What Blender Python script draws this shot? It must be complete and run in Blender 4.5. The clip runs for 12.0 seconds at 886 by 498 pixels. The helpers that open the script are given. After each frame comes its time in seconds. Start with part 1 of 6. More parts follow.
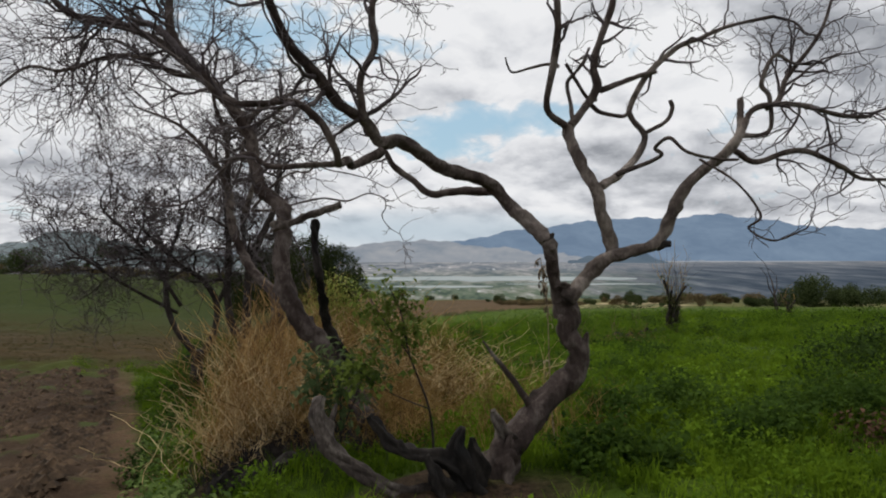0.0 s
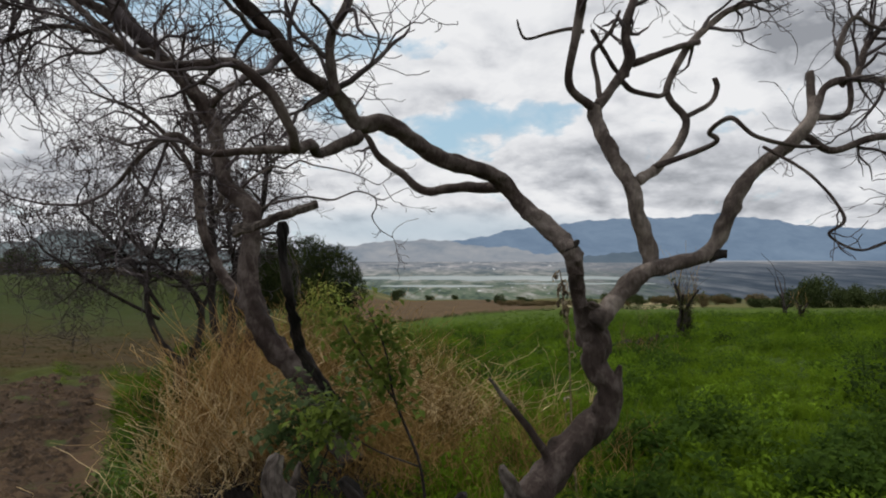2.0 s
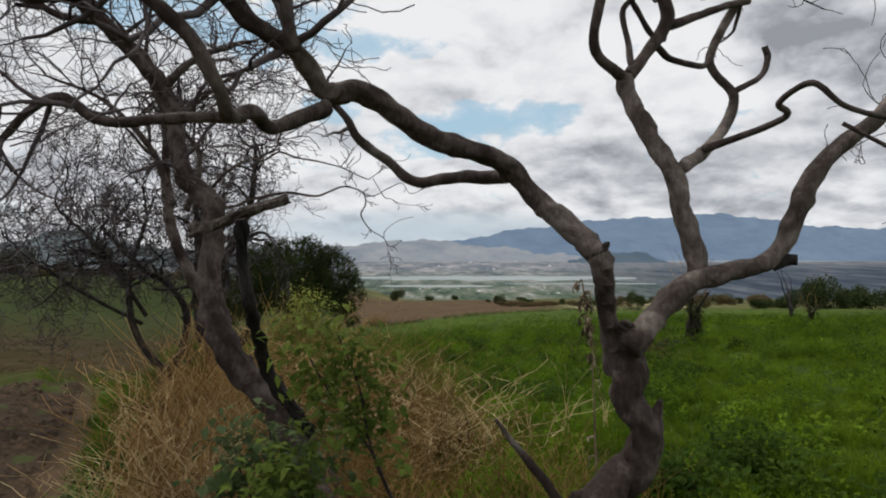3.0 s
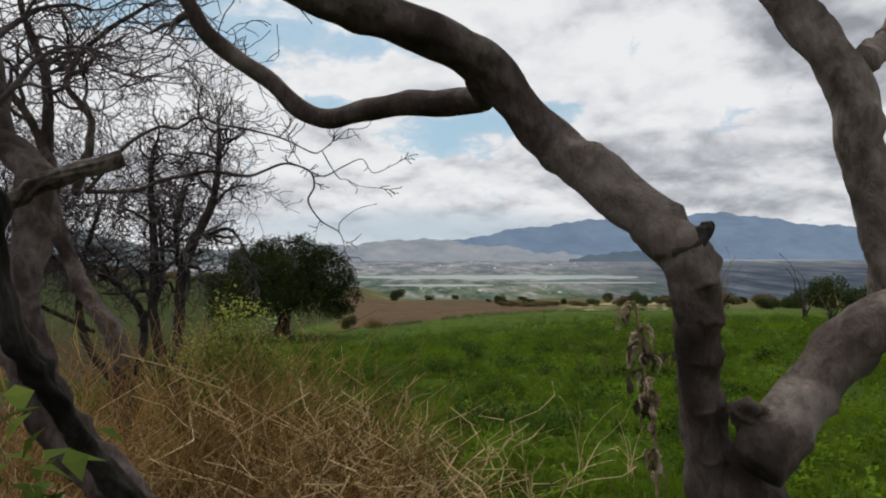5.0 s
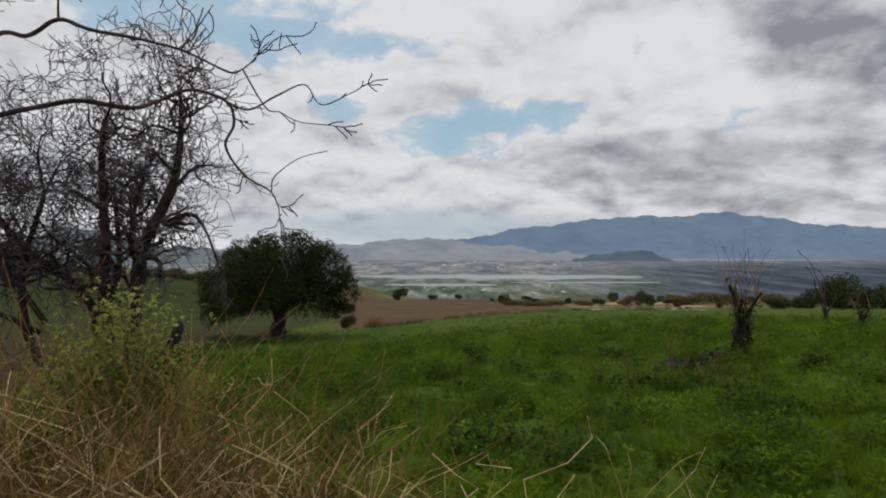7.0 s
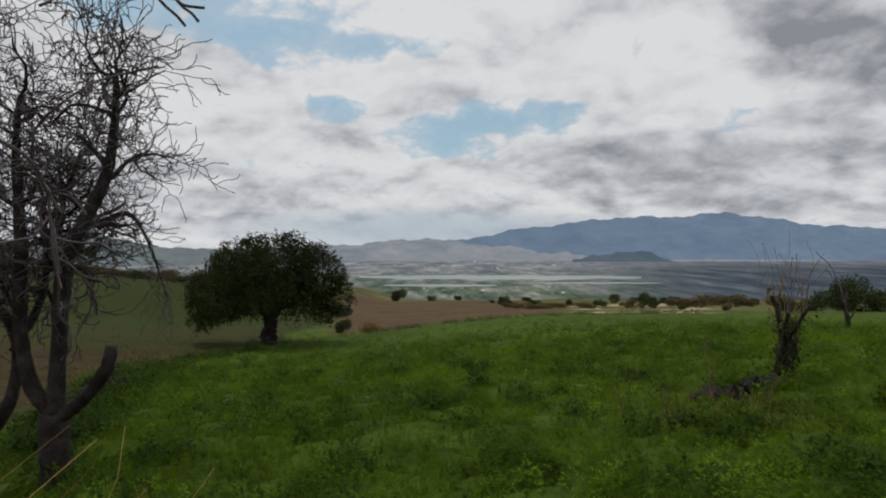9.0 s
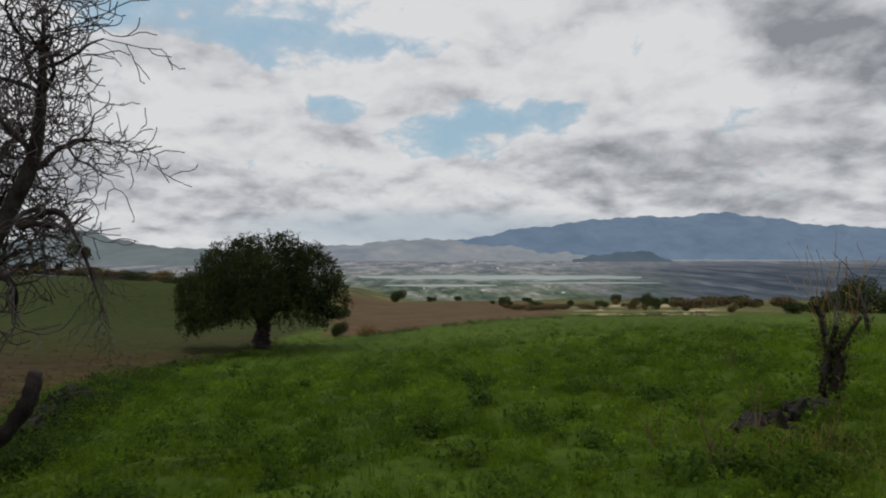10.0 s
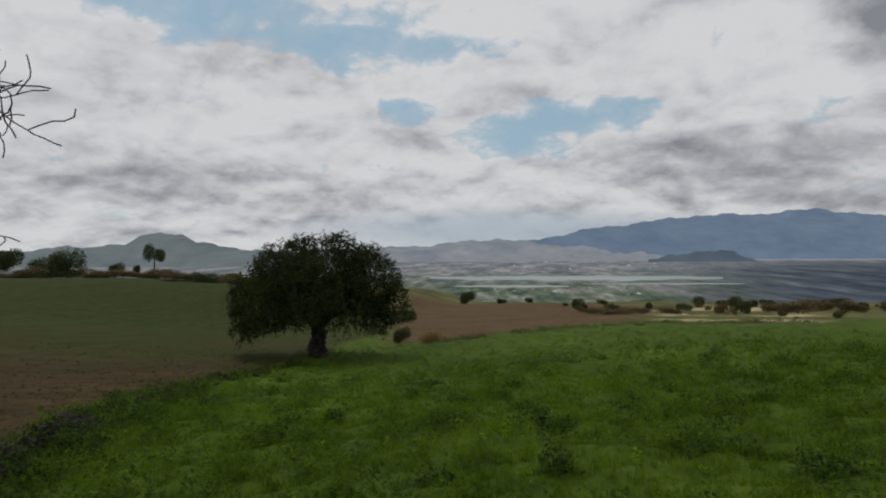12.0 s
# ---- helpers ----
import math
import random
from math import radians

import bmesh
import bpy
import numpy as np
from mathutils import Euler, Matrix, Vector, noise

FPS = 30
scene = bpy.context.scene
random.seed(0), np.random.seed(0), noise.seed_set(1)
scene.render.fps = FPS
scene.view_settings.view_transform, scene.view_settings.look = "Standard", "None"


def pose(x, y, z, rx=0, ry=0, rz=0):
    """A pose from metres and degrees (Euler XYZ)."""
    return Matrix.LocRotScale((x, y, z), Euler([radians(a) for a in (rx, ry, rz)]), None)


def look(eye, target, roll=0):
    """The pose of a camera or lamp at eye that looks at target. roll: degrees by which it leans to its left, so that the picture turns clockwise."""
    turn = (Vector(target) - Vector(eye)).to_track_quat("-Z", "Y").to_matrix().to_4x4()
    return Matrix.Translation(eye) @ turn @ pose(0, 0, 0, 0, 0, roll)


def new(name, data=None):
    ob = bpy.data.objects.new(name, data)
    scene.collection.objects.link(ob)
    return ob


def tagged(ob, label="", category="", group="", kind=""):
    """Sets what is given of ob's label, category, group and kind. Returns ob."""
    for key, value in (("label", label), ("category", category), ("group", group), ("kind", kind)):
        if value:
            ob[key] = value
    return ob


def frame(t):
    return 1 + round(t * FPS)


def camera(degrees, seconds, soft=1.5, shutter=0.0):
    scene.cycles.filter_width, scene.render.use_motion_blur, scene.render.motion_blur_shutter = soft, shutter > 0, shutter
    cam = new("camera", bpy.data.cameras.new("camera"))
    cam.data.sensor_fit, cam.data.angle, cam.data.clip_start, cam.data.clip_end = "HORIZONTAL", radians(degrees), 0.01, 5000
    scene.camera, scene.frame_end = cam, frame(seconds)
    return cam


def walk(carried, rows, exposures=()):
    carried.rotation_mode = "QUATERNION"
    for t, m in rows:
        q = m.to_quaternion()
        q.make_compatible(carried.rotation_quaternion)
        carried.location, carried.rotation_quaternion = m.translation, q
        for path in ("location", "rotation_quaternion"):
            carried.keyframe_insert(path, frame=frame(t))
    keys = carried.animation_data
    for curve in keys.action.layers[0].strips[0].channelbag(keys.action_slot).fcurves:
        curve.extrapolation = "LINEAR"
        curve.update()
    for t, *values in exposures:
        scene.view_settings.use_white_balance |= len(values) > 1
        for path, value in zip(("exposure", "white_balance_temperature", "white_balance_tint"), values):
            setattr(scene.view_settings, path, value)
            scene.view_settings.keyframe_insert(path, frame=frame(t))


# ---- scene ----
cam = camera(70.7, 12.0, soft=2.0)
# seconds, metres (x, y, z), yaw, pitch, roll
ROWS = [
    (0.0, 0.000, 0.000, 1.900, 0.00, 0.00, 0.00),
    (0.5, -0.011, 0.195, 1.930, 0.00, -0.00, 0.01),
    (1.0, -0.003, 0.445, 1.946, 0.01, -0.02, 0.01),
    (1.5, 0.021, 0.738, 1.961, 0.00, -0.02, -0.01),
    (2.0, 0.029, 1.119, 1.979, 0.00, -0.05, -0.04),
    (2.5, 0.039, 1.541, 1.984, -0.00, -0.05, -0.04),
    (3.0, 0.063, 2.019, 2.002, -0.02, -0.05, -0.05),
    (3.2, 0.075, 2.181, 2.008, -0.01, -0.06, -0.04),
    (4.8, 0.294, 3.750, 1.985, 0.07, -0.11, 0.01),
    (5.0, 0.328, 3.907, 1.978, 0.08, -0.12, 0.02),
    (5.3, 0.367, 4.176, 1.918, 0.06, -0.11, 0.05),
    (5.6, 0.412, 4.484, 1.802, 0.05, -0.11, 0.05),
    (6.0, 0.454, 4.850, 1.768, 0.07, -0.13, -0.01),
    (6.5, 0.469, 5.308, 1.754, 0.39, -0.14, -0.04),
    (7.0, 0.477, 5.806, 1.769, 0.42, -0.17, -0.06),
    (7.2, 0.475, 6.012, 1.782, 0.41, -0.17, -0.06),
    (8.8, 0.523, 7.815, 1.861, 0.38, -0.12, -0.05),
    (9.0, 0.532, 8.084, 1.871, 0.37, -0.12, -0.05),
    (9.5, 0.552, 8.895, 1.901, 0.37, -0.12, -0.03),
    (10.0, 0.572, 9.815, 1.928, 0.37, -0.12, -0.01),
    (10.5, 0.613, 10.841, 1.990, 0.38, -0.12, 0.03),
    (11.0, 0.653, 11.851, 2.018, 0.38, -0.11, 0.05),
    (11.5, 0.702, 12.842, 1.995, 0.49, -0.08, 0.09),
    (11.6, 0.710, 13.058, 1.977, 1.20, -0.06, 0.13),
    (11.7, 0.717, 13.274, 1.960, 1.95, -0.06, 0.17),
    (11.8, 0.725, 13.490, 1.943, 2.90, -0.06, 0.21),
    (11.9, 0.733, 13.706, 1.926, 4.00, -0.06, 0.25),
    (12.0, 0.741, 13.922, 1.908, 6.84, -0.03, 0.37),
]
walk(cam, [(t, pose(x, y, z, 90 + pitch, roll, yaw)) for t, x, y, z, yaw, pitch, roll in ROWS],
     exposures=[(0.0, 0.05), (5.5, 0.02), (6.5, -0.15), (9.5, -0.24), (10.5, -0.26), (11.5, -0.33), (12.0, -0.38)])

# ---- node helpers ----
class Nodes:
    def __init__(self, tree):
        self.tree = tree
        tree.nodes.clear()

    def add(self, kind, props=None, **inputs):
        node = self.tree.nodes.new(kind)
        for key, value in (props or {}).items():
            setattr(node, key, value)
        for key, value in inputs.items():
            self.plug(node.inputs[key.replace("_", " ")], value)
        return node

    def plug(self, socket, value):
        if isinstance(value, bpy.types.NodeSocket):
            self.tree.links.new(value, socket)
        elif isinstance(value, bpy.types.Node):
            self.tree.links.new(value.outputs[0], socket)
        else:
            if isinstance(value, tuple) and len(value) == 3 and socket.type == "RGBA":
                value = (*value, 1.0)
            socket.default_value = value

    def math(self, op, a, b=0.0, clamp=False):
        node = self.tree.nodes.new("ShaderNodeMath")
        node.operation, node.use_clamp = op, clamp
        self.plug(node.inputs[0], a)
        self.plug(node.inputs[1], b)
        return node.outputs[0]

    def mix(self, fac, a, b, blend="MIX"):
        node = self.tree.nodes.new("ShaderNodeMix")
        node.data_type, node.blend_type = "RGBA", blend
        self.plug(node.inputs[0], fac)
        self.plug(node.inputs[6], a)
        self.plug(node.inputs[7], b)
        return node.outputs[2]

    def ramp(self, fac, stops):
        node = self.tree.nodes.new("ShaderNodeValToRGB")
        self.plug(node.inputs[0], fac)
        els = node.color_ramp.elements
        while len(els) < len(stops):
            els.new(0.5)
        for el, (pos, col) in zip(els, stops):
            el.position = pos
            el.color = (*col, 1.0) if isinstance(col, tuple) else (col, col, col, 1.0)
        return node.outputs[0]

    def noise(self, vec, scale, detail=4.0, rough=0.55, warp=0.0):
        node = self.tree.nodes.new("ShaderNodeTexNoise")
        if vec is not None:
            self.plug(node.inputs["Vector"], vec)
        for key, value in (("Scale", scale), ("Detail", detail), ("Roughness", rough), ("Distortion", warp)):
            node.inputs[key].default_value = value
        return node.outputs[0]

    def scaled(self, vec, scale, shift=(0, 0, 0)):
        node = self.tree.nodes.new("ShaderNodeMapping")
        self.plug(node.inputs[0], vec)
        node.inputs["Location"].default_value, node.inputs["Scale"].default_value = shift, scale
        return node.outputs[0]


# ---- daylight: bright broken overcast, a veiled high sun ----
SUN_EL, SUN_AZ = 58.0, -40.0
world = bpy.data.worlds.new("world")
scene.world = world
world.use_nodes = True
wn = Nodes(world.node_tree)
way = wn.add("ShaderNodeTexCoord").outputs["Generated"]
sky = wn.add("ShaderNodeTexSky", {"sky_type": "NISHITA", "sun_disc": False, "sun_elevation": radians(SUN_EL), "sun_rotation": radians(SUN_AZ)})
blue = wn.mix(1.0, sky.outputs[0], (0.10, 0.105, 0.105), "MULTIPLY")
split = wn.add("ShaderNodeSeparateXYZ", None, Vector=way)
sx, sy, sz = split.outputs[0], split.outputs[1], split.outputs[2]
blue = wn.mix(0.7, blue, (0.39, 0.575, 0.69))


def patch(cx, cz, wx, wz):
    """A soft oval of the sky round one direction: 1 in its middle, 0 outside."""
    dx = wn.math("DIVIDE", wn.math("SUBTRACT", sx, cx), wx)
    dz = wn.math("DIVIDE", wn.math("SUBTRACT", sz, cz), wz)
    r2 = wn.math("ADD", wn.math("MULTIPLY", dx, dx), wn.math("MULTIPLY", dz, dz))
    front = wn.math("GREATER_THAN", sy, 0.0)
    return wn.math("MULTIPLY", wn.math("SUBTRACT", 1.0, r2, True), front)


def summed(rows):
    total = 0.0
    for strength, *oval in rows:
        total = wn.math("ADD", total, wn.math("MULTIPLY", patch(*oval), strength))
    return total


# the cloud layer lies flat overhead: its pattern shrinks towards the horizon
height = wn.math("ADD", wn.math("MAXIMUM", sz, 0.0), 0.40)
layer = wn.add("ShaderNodeCombineXYZ", None, X=wn.math("DIVIDE", sx, height), Y=wn.math("DIVIDE", sy, height), Z=0.0).outputs[0]
billow = wn.noise(wn.scaled(layer, (1.0, 0.95, 1.0), (2.3, 0.4, 0)), 4.0, 9.0, 0.52, 0.25)
above = wn.noise(wn.scaled(layer, (1.0, 0.95, 1.0), (2.31, 0.345, 0)), 4.0, 9.0, 0.52, 0.25)
puff = 0.0
for octave, share in ((3.2, 0.40), (7.0, 0.28), (15.0, 0.18), (32.0, 0.10), (66.0, 0.06)):
    lobe = wn.noise(wn.scaled(layer, (1.0, 0.95, 1.0), (3 + octave, 1, 0)), octave, 0.0, 0.5, 0.3)
    lobe = wn.math("ABSOLUTE", wn.math("MULTIPLY", wn.math("SUBTRACT", lobe, 0.5), 2.0))
    puff = wn.math("ADD", puff, wn.math("MULTIPLY", lobe, share))
streak = wn.noise(wn.scaled(layer, (0.55, 1.15, 1.0), (5, 2, 0)), 2.6, 8.0, 0.55, 0.4)
# openings in the cloud cover
gap = summed(((0.66, 0.00, 0.180, 0.140, 0.060), (0.42, 0.052, 0.222, 0.055, 0.045), (0.46, 0.155, 0.196, 0.090, 0.042), (0.42, -0.165, 0.215, 0.085, 0.030),
              (0.55, -0.25, 0.295, 0.17, 0.042), (0.55, -0.40, 0.355, 0.26, 0.075), (0.45, -0.66, 0.42, 0.30, 0.10), (0.30, -0.10, 0.305, 0.10, 0.03)))
gap = wn.math("ADD", gap, wn.math("MULTIPLY", wn.math("SUBTRACT", 0.5, billow), 1.3))
gap = wn.math("ADD", gap, wn.math("MULTIPLY", wn.math("SUBTRACT", 0.22, puff), 1.3))
rim = wn.ramp(gap, [(0.0, 0.0), (0.24, 1.0)])
gap = wn.ramp(gap, [(0.0, 0.0), (0.26, 0.0), (0.46, 0.78), (0.72, 1.0)])
# grey undersides and bright billows
dark = wn.math("ADD", wn.math("MULTIPLY", streak, 0.95), wn.math("MULTIPLY", billow, 0.50))
dark = wn.math("ADD", wn.math("SUBTRACT", dark, 0.33), wn.math("MULTIPLY", wn.math("SUBTRACT", 0.20, puff), 0.95))
dark = wn.math("ADD", dark, wn.math("MULTIPLY", wn.math("SUBTRACT", billow, above), 1.1))
dark = wn.math("ADD", dark, summed(((0.36, 0.54, 0.30, 0.17, 0.13), (0.28, 0.48, 0.110, 0.38, 0.080), (0.12, 0.30, 0.065, 0.40, 0.030), (0.10, -0.50, 0.10, 0.35, 0.06),
                                   (-0.14, 0.15, 0.33, 0.36, 0.10), (-0.12, -0.02, 0.262, 0.20, 0.04), (-0.10, -0.30, 0.16, 0.30, 0.08))))
dark = wn.math("SUBTRACT", dark, wn.math("MULTIPLY", rim, 0.10))
cloud = wn.ramp(dark, [(0.18, (0.82, 0.825, 0.84)), (0.38, (0.725, 0.735, 0.76)), (0.60, (0.53, 0.545, 0.58)), (0.88, (0.29, 0.305, 0.335))])
veil = wn.math("MULTIPLY", patch(-0.04, 0.028, 0.36, 0.042), 0.75)
cloud = wn.mix(veil, cloud, (0.42, 0.52, 0.60))
sky_mix = wn.mix(gap, cloud, blue)
below = wn.math("LESS_THAN", sz, -0.02)
sky_mix = wn.mix(below, sky_mix, (0.12, 0.14, 0.12))
back = wn.add("ShaderNodeBackground", None, Color=sky_mix, Strength=1.0)
wn.add("ShaderNodeOutputWorld", None, Surface=back)

sun = new("sun", bpy.data.lights.new("sun", "SUN"))
sun.data.energy, sun.data.angle, sun.data.color = 1.5, radians(11), (1.0, 0.95, 0.86)
sun_from = Vector((math.sin(radians(SUN_AZ)) * math.cos(radians(SUN_EL)), math.cos(radians(SUN_AZ)) * math.cos(radians(SUN_EL)), math.sin(radians(SUN_EL))))
sun.matrix_world = look(sun_from * 60, (0, 0, 0))

# ---- materials ----
def material(name):
    mat = bpy.data.materials.new(name)
    mat.use_nodes = True
    return mat, Nodes(mat.node_tree)


def finish(n, colour, rough=0.9, height=None, bump=0.3, distance=0.02, gloss=0.25, translucent=0.0):
    shader = n.add("ShaderNodeBsdfPrincipled", None, Base_Color=colour, Roughness=rough)
    shader.inputs["Specular IOR Level"].default_value = gloss
    if height is not None:
        relief = n.add("ShaderNodeBump", None, Height=height, Strength=bump, Distance=distance)
        n.plug(shader.inputs["Normal"], relief.outputs[0])
    out = shader.outputs[0]
    if translucent:
        glow = n.add("ShaderNodeBsdfTranslucent", None, Color=colour)
        out = n.add("ShaderNodeMixShader", None, Fac=translucent)
        n.plug(out.inputs[1], shader.outputs[0])
        n.plug(out.inputs[2], glow.outputs[0])
        out = out.outputs[0]
    n.add("ShaderNodeOutputMaterial", None, Surface=out)


def bark(name, low, mid, high, scale=1.0, bump=0.7):
    mat, n = material(name)
    pos = n.add("ShaderNodeTexCoord").outputs["Object"]
    big = n.noise(pos, 3.0 * scale, 5, 0.6, 0.4)
    small = n.noise(n.scaled(pos, (1, 1, 0.45)), 30.0 * scale, 6, 0.62, 0.3)
    tone = n.math("ADD", n.math("MULTIPLY", big, 0.80), n.math("MULTIPLY", small, 0.30))
    colour = n.ramp(tone, [(0.37, low), (0.52, mid), (0.72, high)])
    finish(n, colour, 0.88, n.math("ADD", small, n.math("MULTIPLY", big, 0.6)), bump, 0.02)
    return mat


def leafy(name, dark, light, scale=2.0, translucent=0.3, dry=None, island=0.22, wide=0.0, span=(0.34, 0.68)):
    """Leaf stuff: each clump and leaf of another tone."""
    mat, n = material(name)
    pos = n.add("ShaderNodeTexCoord").outputs["Object"]
    area = n.math("ADD", n.math("MULTIPLY", n.noise(pos, scale, 4, 0.6), 1 - wide), n.math("MULTIPLY", n.noise(pos, scale * 0.16, 3, 0.55), wide))
    each = n.add("ShaderNodeNewGeometry").outputs["Random Per Island"]
    tone = n.math("ADD", n.math("MULTIPLY", area, 0.80 + 0.5 * (0.22 - island)), n.math("MULTIPLY", each, island))
    colour = n.ramp(tone, [(span[0], dark), (span[1], light)])
    if dry:
        colour = n.mix(n.ramp(each, [(0.90, 0.0), (0.97, 0.8)]), colour, dry)
    finish(n, colour, 0.8, None, gloss=0.04, translucent=translucent)
    return mat


BARK = bark("weathered_bark", (0.017, 0.0115, 0.0095), (0.052, 0.037, 0.032), (0.17, 0.142, 0.126), bump=1.0)
# tan, and paler than BARK: sky light on these limbs put into it
BARK_PALE_LIT = bark("tan_lit_bark", (0.022, 0.016, 0.013), (0.080, 0.062, 0.053), (0.28, 0.235, 0.205), bump=1.0)
BARK_DARK = bark("dark_bark", (0.008, 0.006, 0.006), (0.025, 0.019, 0.017), (0.068, 0.057, 0.051))
TWIG = bark("twig_bark", (0.028, 0.021, 0.023), (0.075, 0.060, 0.062), (0.16, 0.138, 0.140))
CHAR = bark("charred_wood", (0.004, 0.004, 0.004), (0.012, 0.010, 0.009), (0.05, 0.042, 0.036))
WEED = leafy("weed_leaves", (0.054, 0.106, 0.010), (0.239, 0.371, 0.030), 2.2, 0.50, island=0.05, wide=0.40, span=(0.36, 0.60))
# WEED toned down for the far field: cloud shade put into the colour
FIELD_SHADED = leafy("shaded_field_weed_leaves", (0.033, 0.068, 0.006), (0.148, 0.236, 0.019), 1.7, 0.50, island=0.05, wide=0.45, span=(0.36, 0.60))
WEED_DARK = leafy("dark_weed_leaves", (0.024, 0.050, 0.009), (0.090, 0.150, 0.022), 2.0, 0.40, island=0.08, wide=0.35, span=(0.36, 0.62))
CARPET = leafy("low_weed_leaves", (0.044, 0.085, 0.006), (0.179, 0.274, 0.018), 1.6, 0.50, island=0.04, wide=0.45, span=(0.36, 0.58))
# dark green leaves, toned down further for the shade inside the shrubs
DEEP = leafy("deep_green_shaded_leaves", (0.012, 0.024, 0.006), (0.054, 0.090, 0.018), 2.5, 0.3)
SHOOT = leafy("shrub_leaves", (0.045, 0.074, 0.015), (0.165, 0.215, 0.042), 2.5, 0.35)
STRAW = leafy("dry_stalks", (0.092, 0.054, 0.020), (0.49, 0.320, 0.120), 2.2, 0.1)
DRYLEAF = leafy("withered_leaves", (0.10, 0.065, 0.038), (0.46, 0.36, 0.24), 26.0, 0.3)
PEPPER = leafy("pepper_tree_leaves", (0.010, 0.014, 0.006), (0.052, 0.068, 0.020), 0.5, 0.15)
FARLEAF = leafy("hedge_leaves", (0.028, 0.042, 0.016), (0.098, 0.122, 0.046), 0.15, 0.2)

mat, n = material("stone")
pos = n.add("ShaderNodeTexCoord").outputs["Object"]
big, small = n.noise(pos, 2.0, 5), n.noise(pos, 22.0, 6, 0.65)
finish(n, n.ramp(n.math("ADD", n.math("MULTIPLY", big, 0.6), n.math("MULTIPLY", small, 0.4)), [(0.38, (0.008, 0.007, 0.006)), (0.56, (0.022, 0.018, 0.015)), (0.75, (0.075, 0.064, 0.054))]), 0.9, small, 0.6)
STONE = mat

# ---- mesh helpers ----
rng = np.random.default_rng(7)


def mesh_from(name, verts, faces, mat, smooth=False):
    """One mesh from arrays: verts (n, 3), faces (m, 3 or 4)."""
    verts, faces = np.asarray(verts, np.float32), np.asarray(faces, np.int32)
    me = bpy.data.meshes.new(name)
    me.vertices.add(len(verts))
    me.vertices.foreach_set("co", verts.ravel())
    k = faces.shape[1]
    me.loops.add(faces.size)
    me.loops.foreach_set("vertex_index", faces.ravel())
    me.polygons.add(len(faces))
    me.polygons.foreach_set("loop_start", np.arange(0, faces.size, k, dtype=np.int32))
    me.polygons.foreach_set("loop_total", np.full(len(faces), k, np.int32))
    me.polygons.foreach_set("use_smooth", np.full(len(faces), smooth))
    me.update()
    me.validate()
    me.materials.append(mat)
    return me


def part(name, me, parent, label="", kind=""):
    ob = new(name, me)
    ob.parent = parent
    return tagged(ob, label, kind=kind)


def thing(name, at, label, category, group="", kind=""):
    ob = new(name)
    ob.location = at
    ob.empty_display_size = 0.2
    return tagged(ob, label, category, group, kind)


def wave(x, y, size, seed):
    """Smooth uneven ground noise of about that size in metres, -1 to 1."""
    r = np.random.default_rng(seed)
    out = 0
    for k in range(7):
        a, ph, f = r.uniform(0, 6.28), r.uniform(0, 6.28), r.uniform(0.6, 1.6) * 6.28 / size
        out = out + np.sin((x * np.cos(a) + y * np.sin(a)) * f + ph + 0.8 * np.sin((y * np.cos(a) - x * np.sin(a)) * f * 0.6 + 2 * ph))
    return out / 3.6


def step(a, b, v):
    t = np.clip((v - a) / (b - a), 0, 1)
    return t * t * (3 - 2 * t)


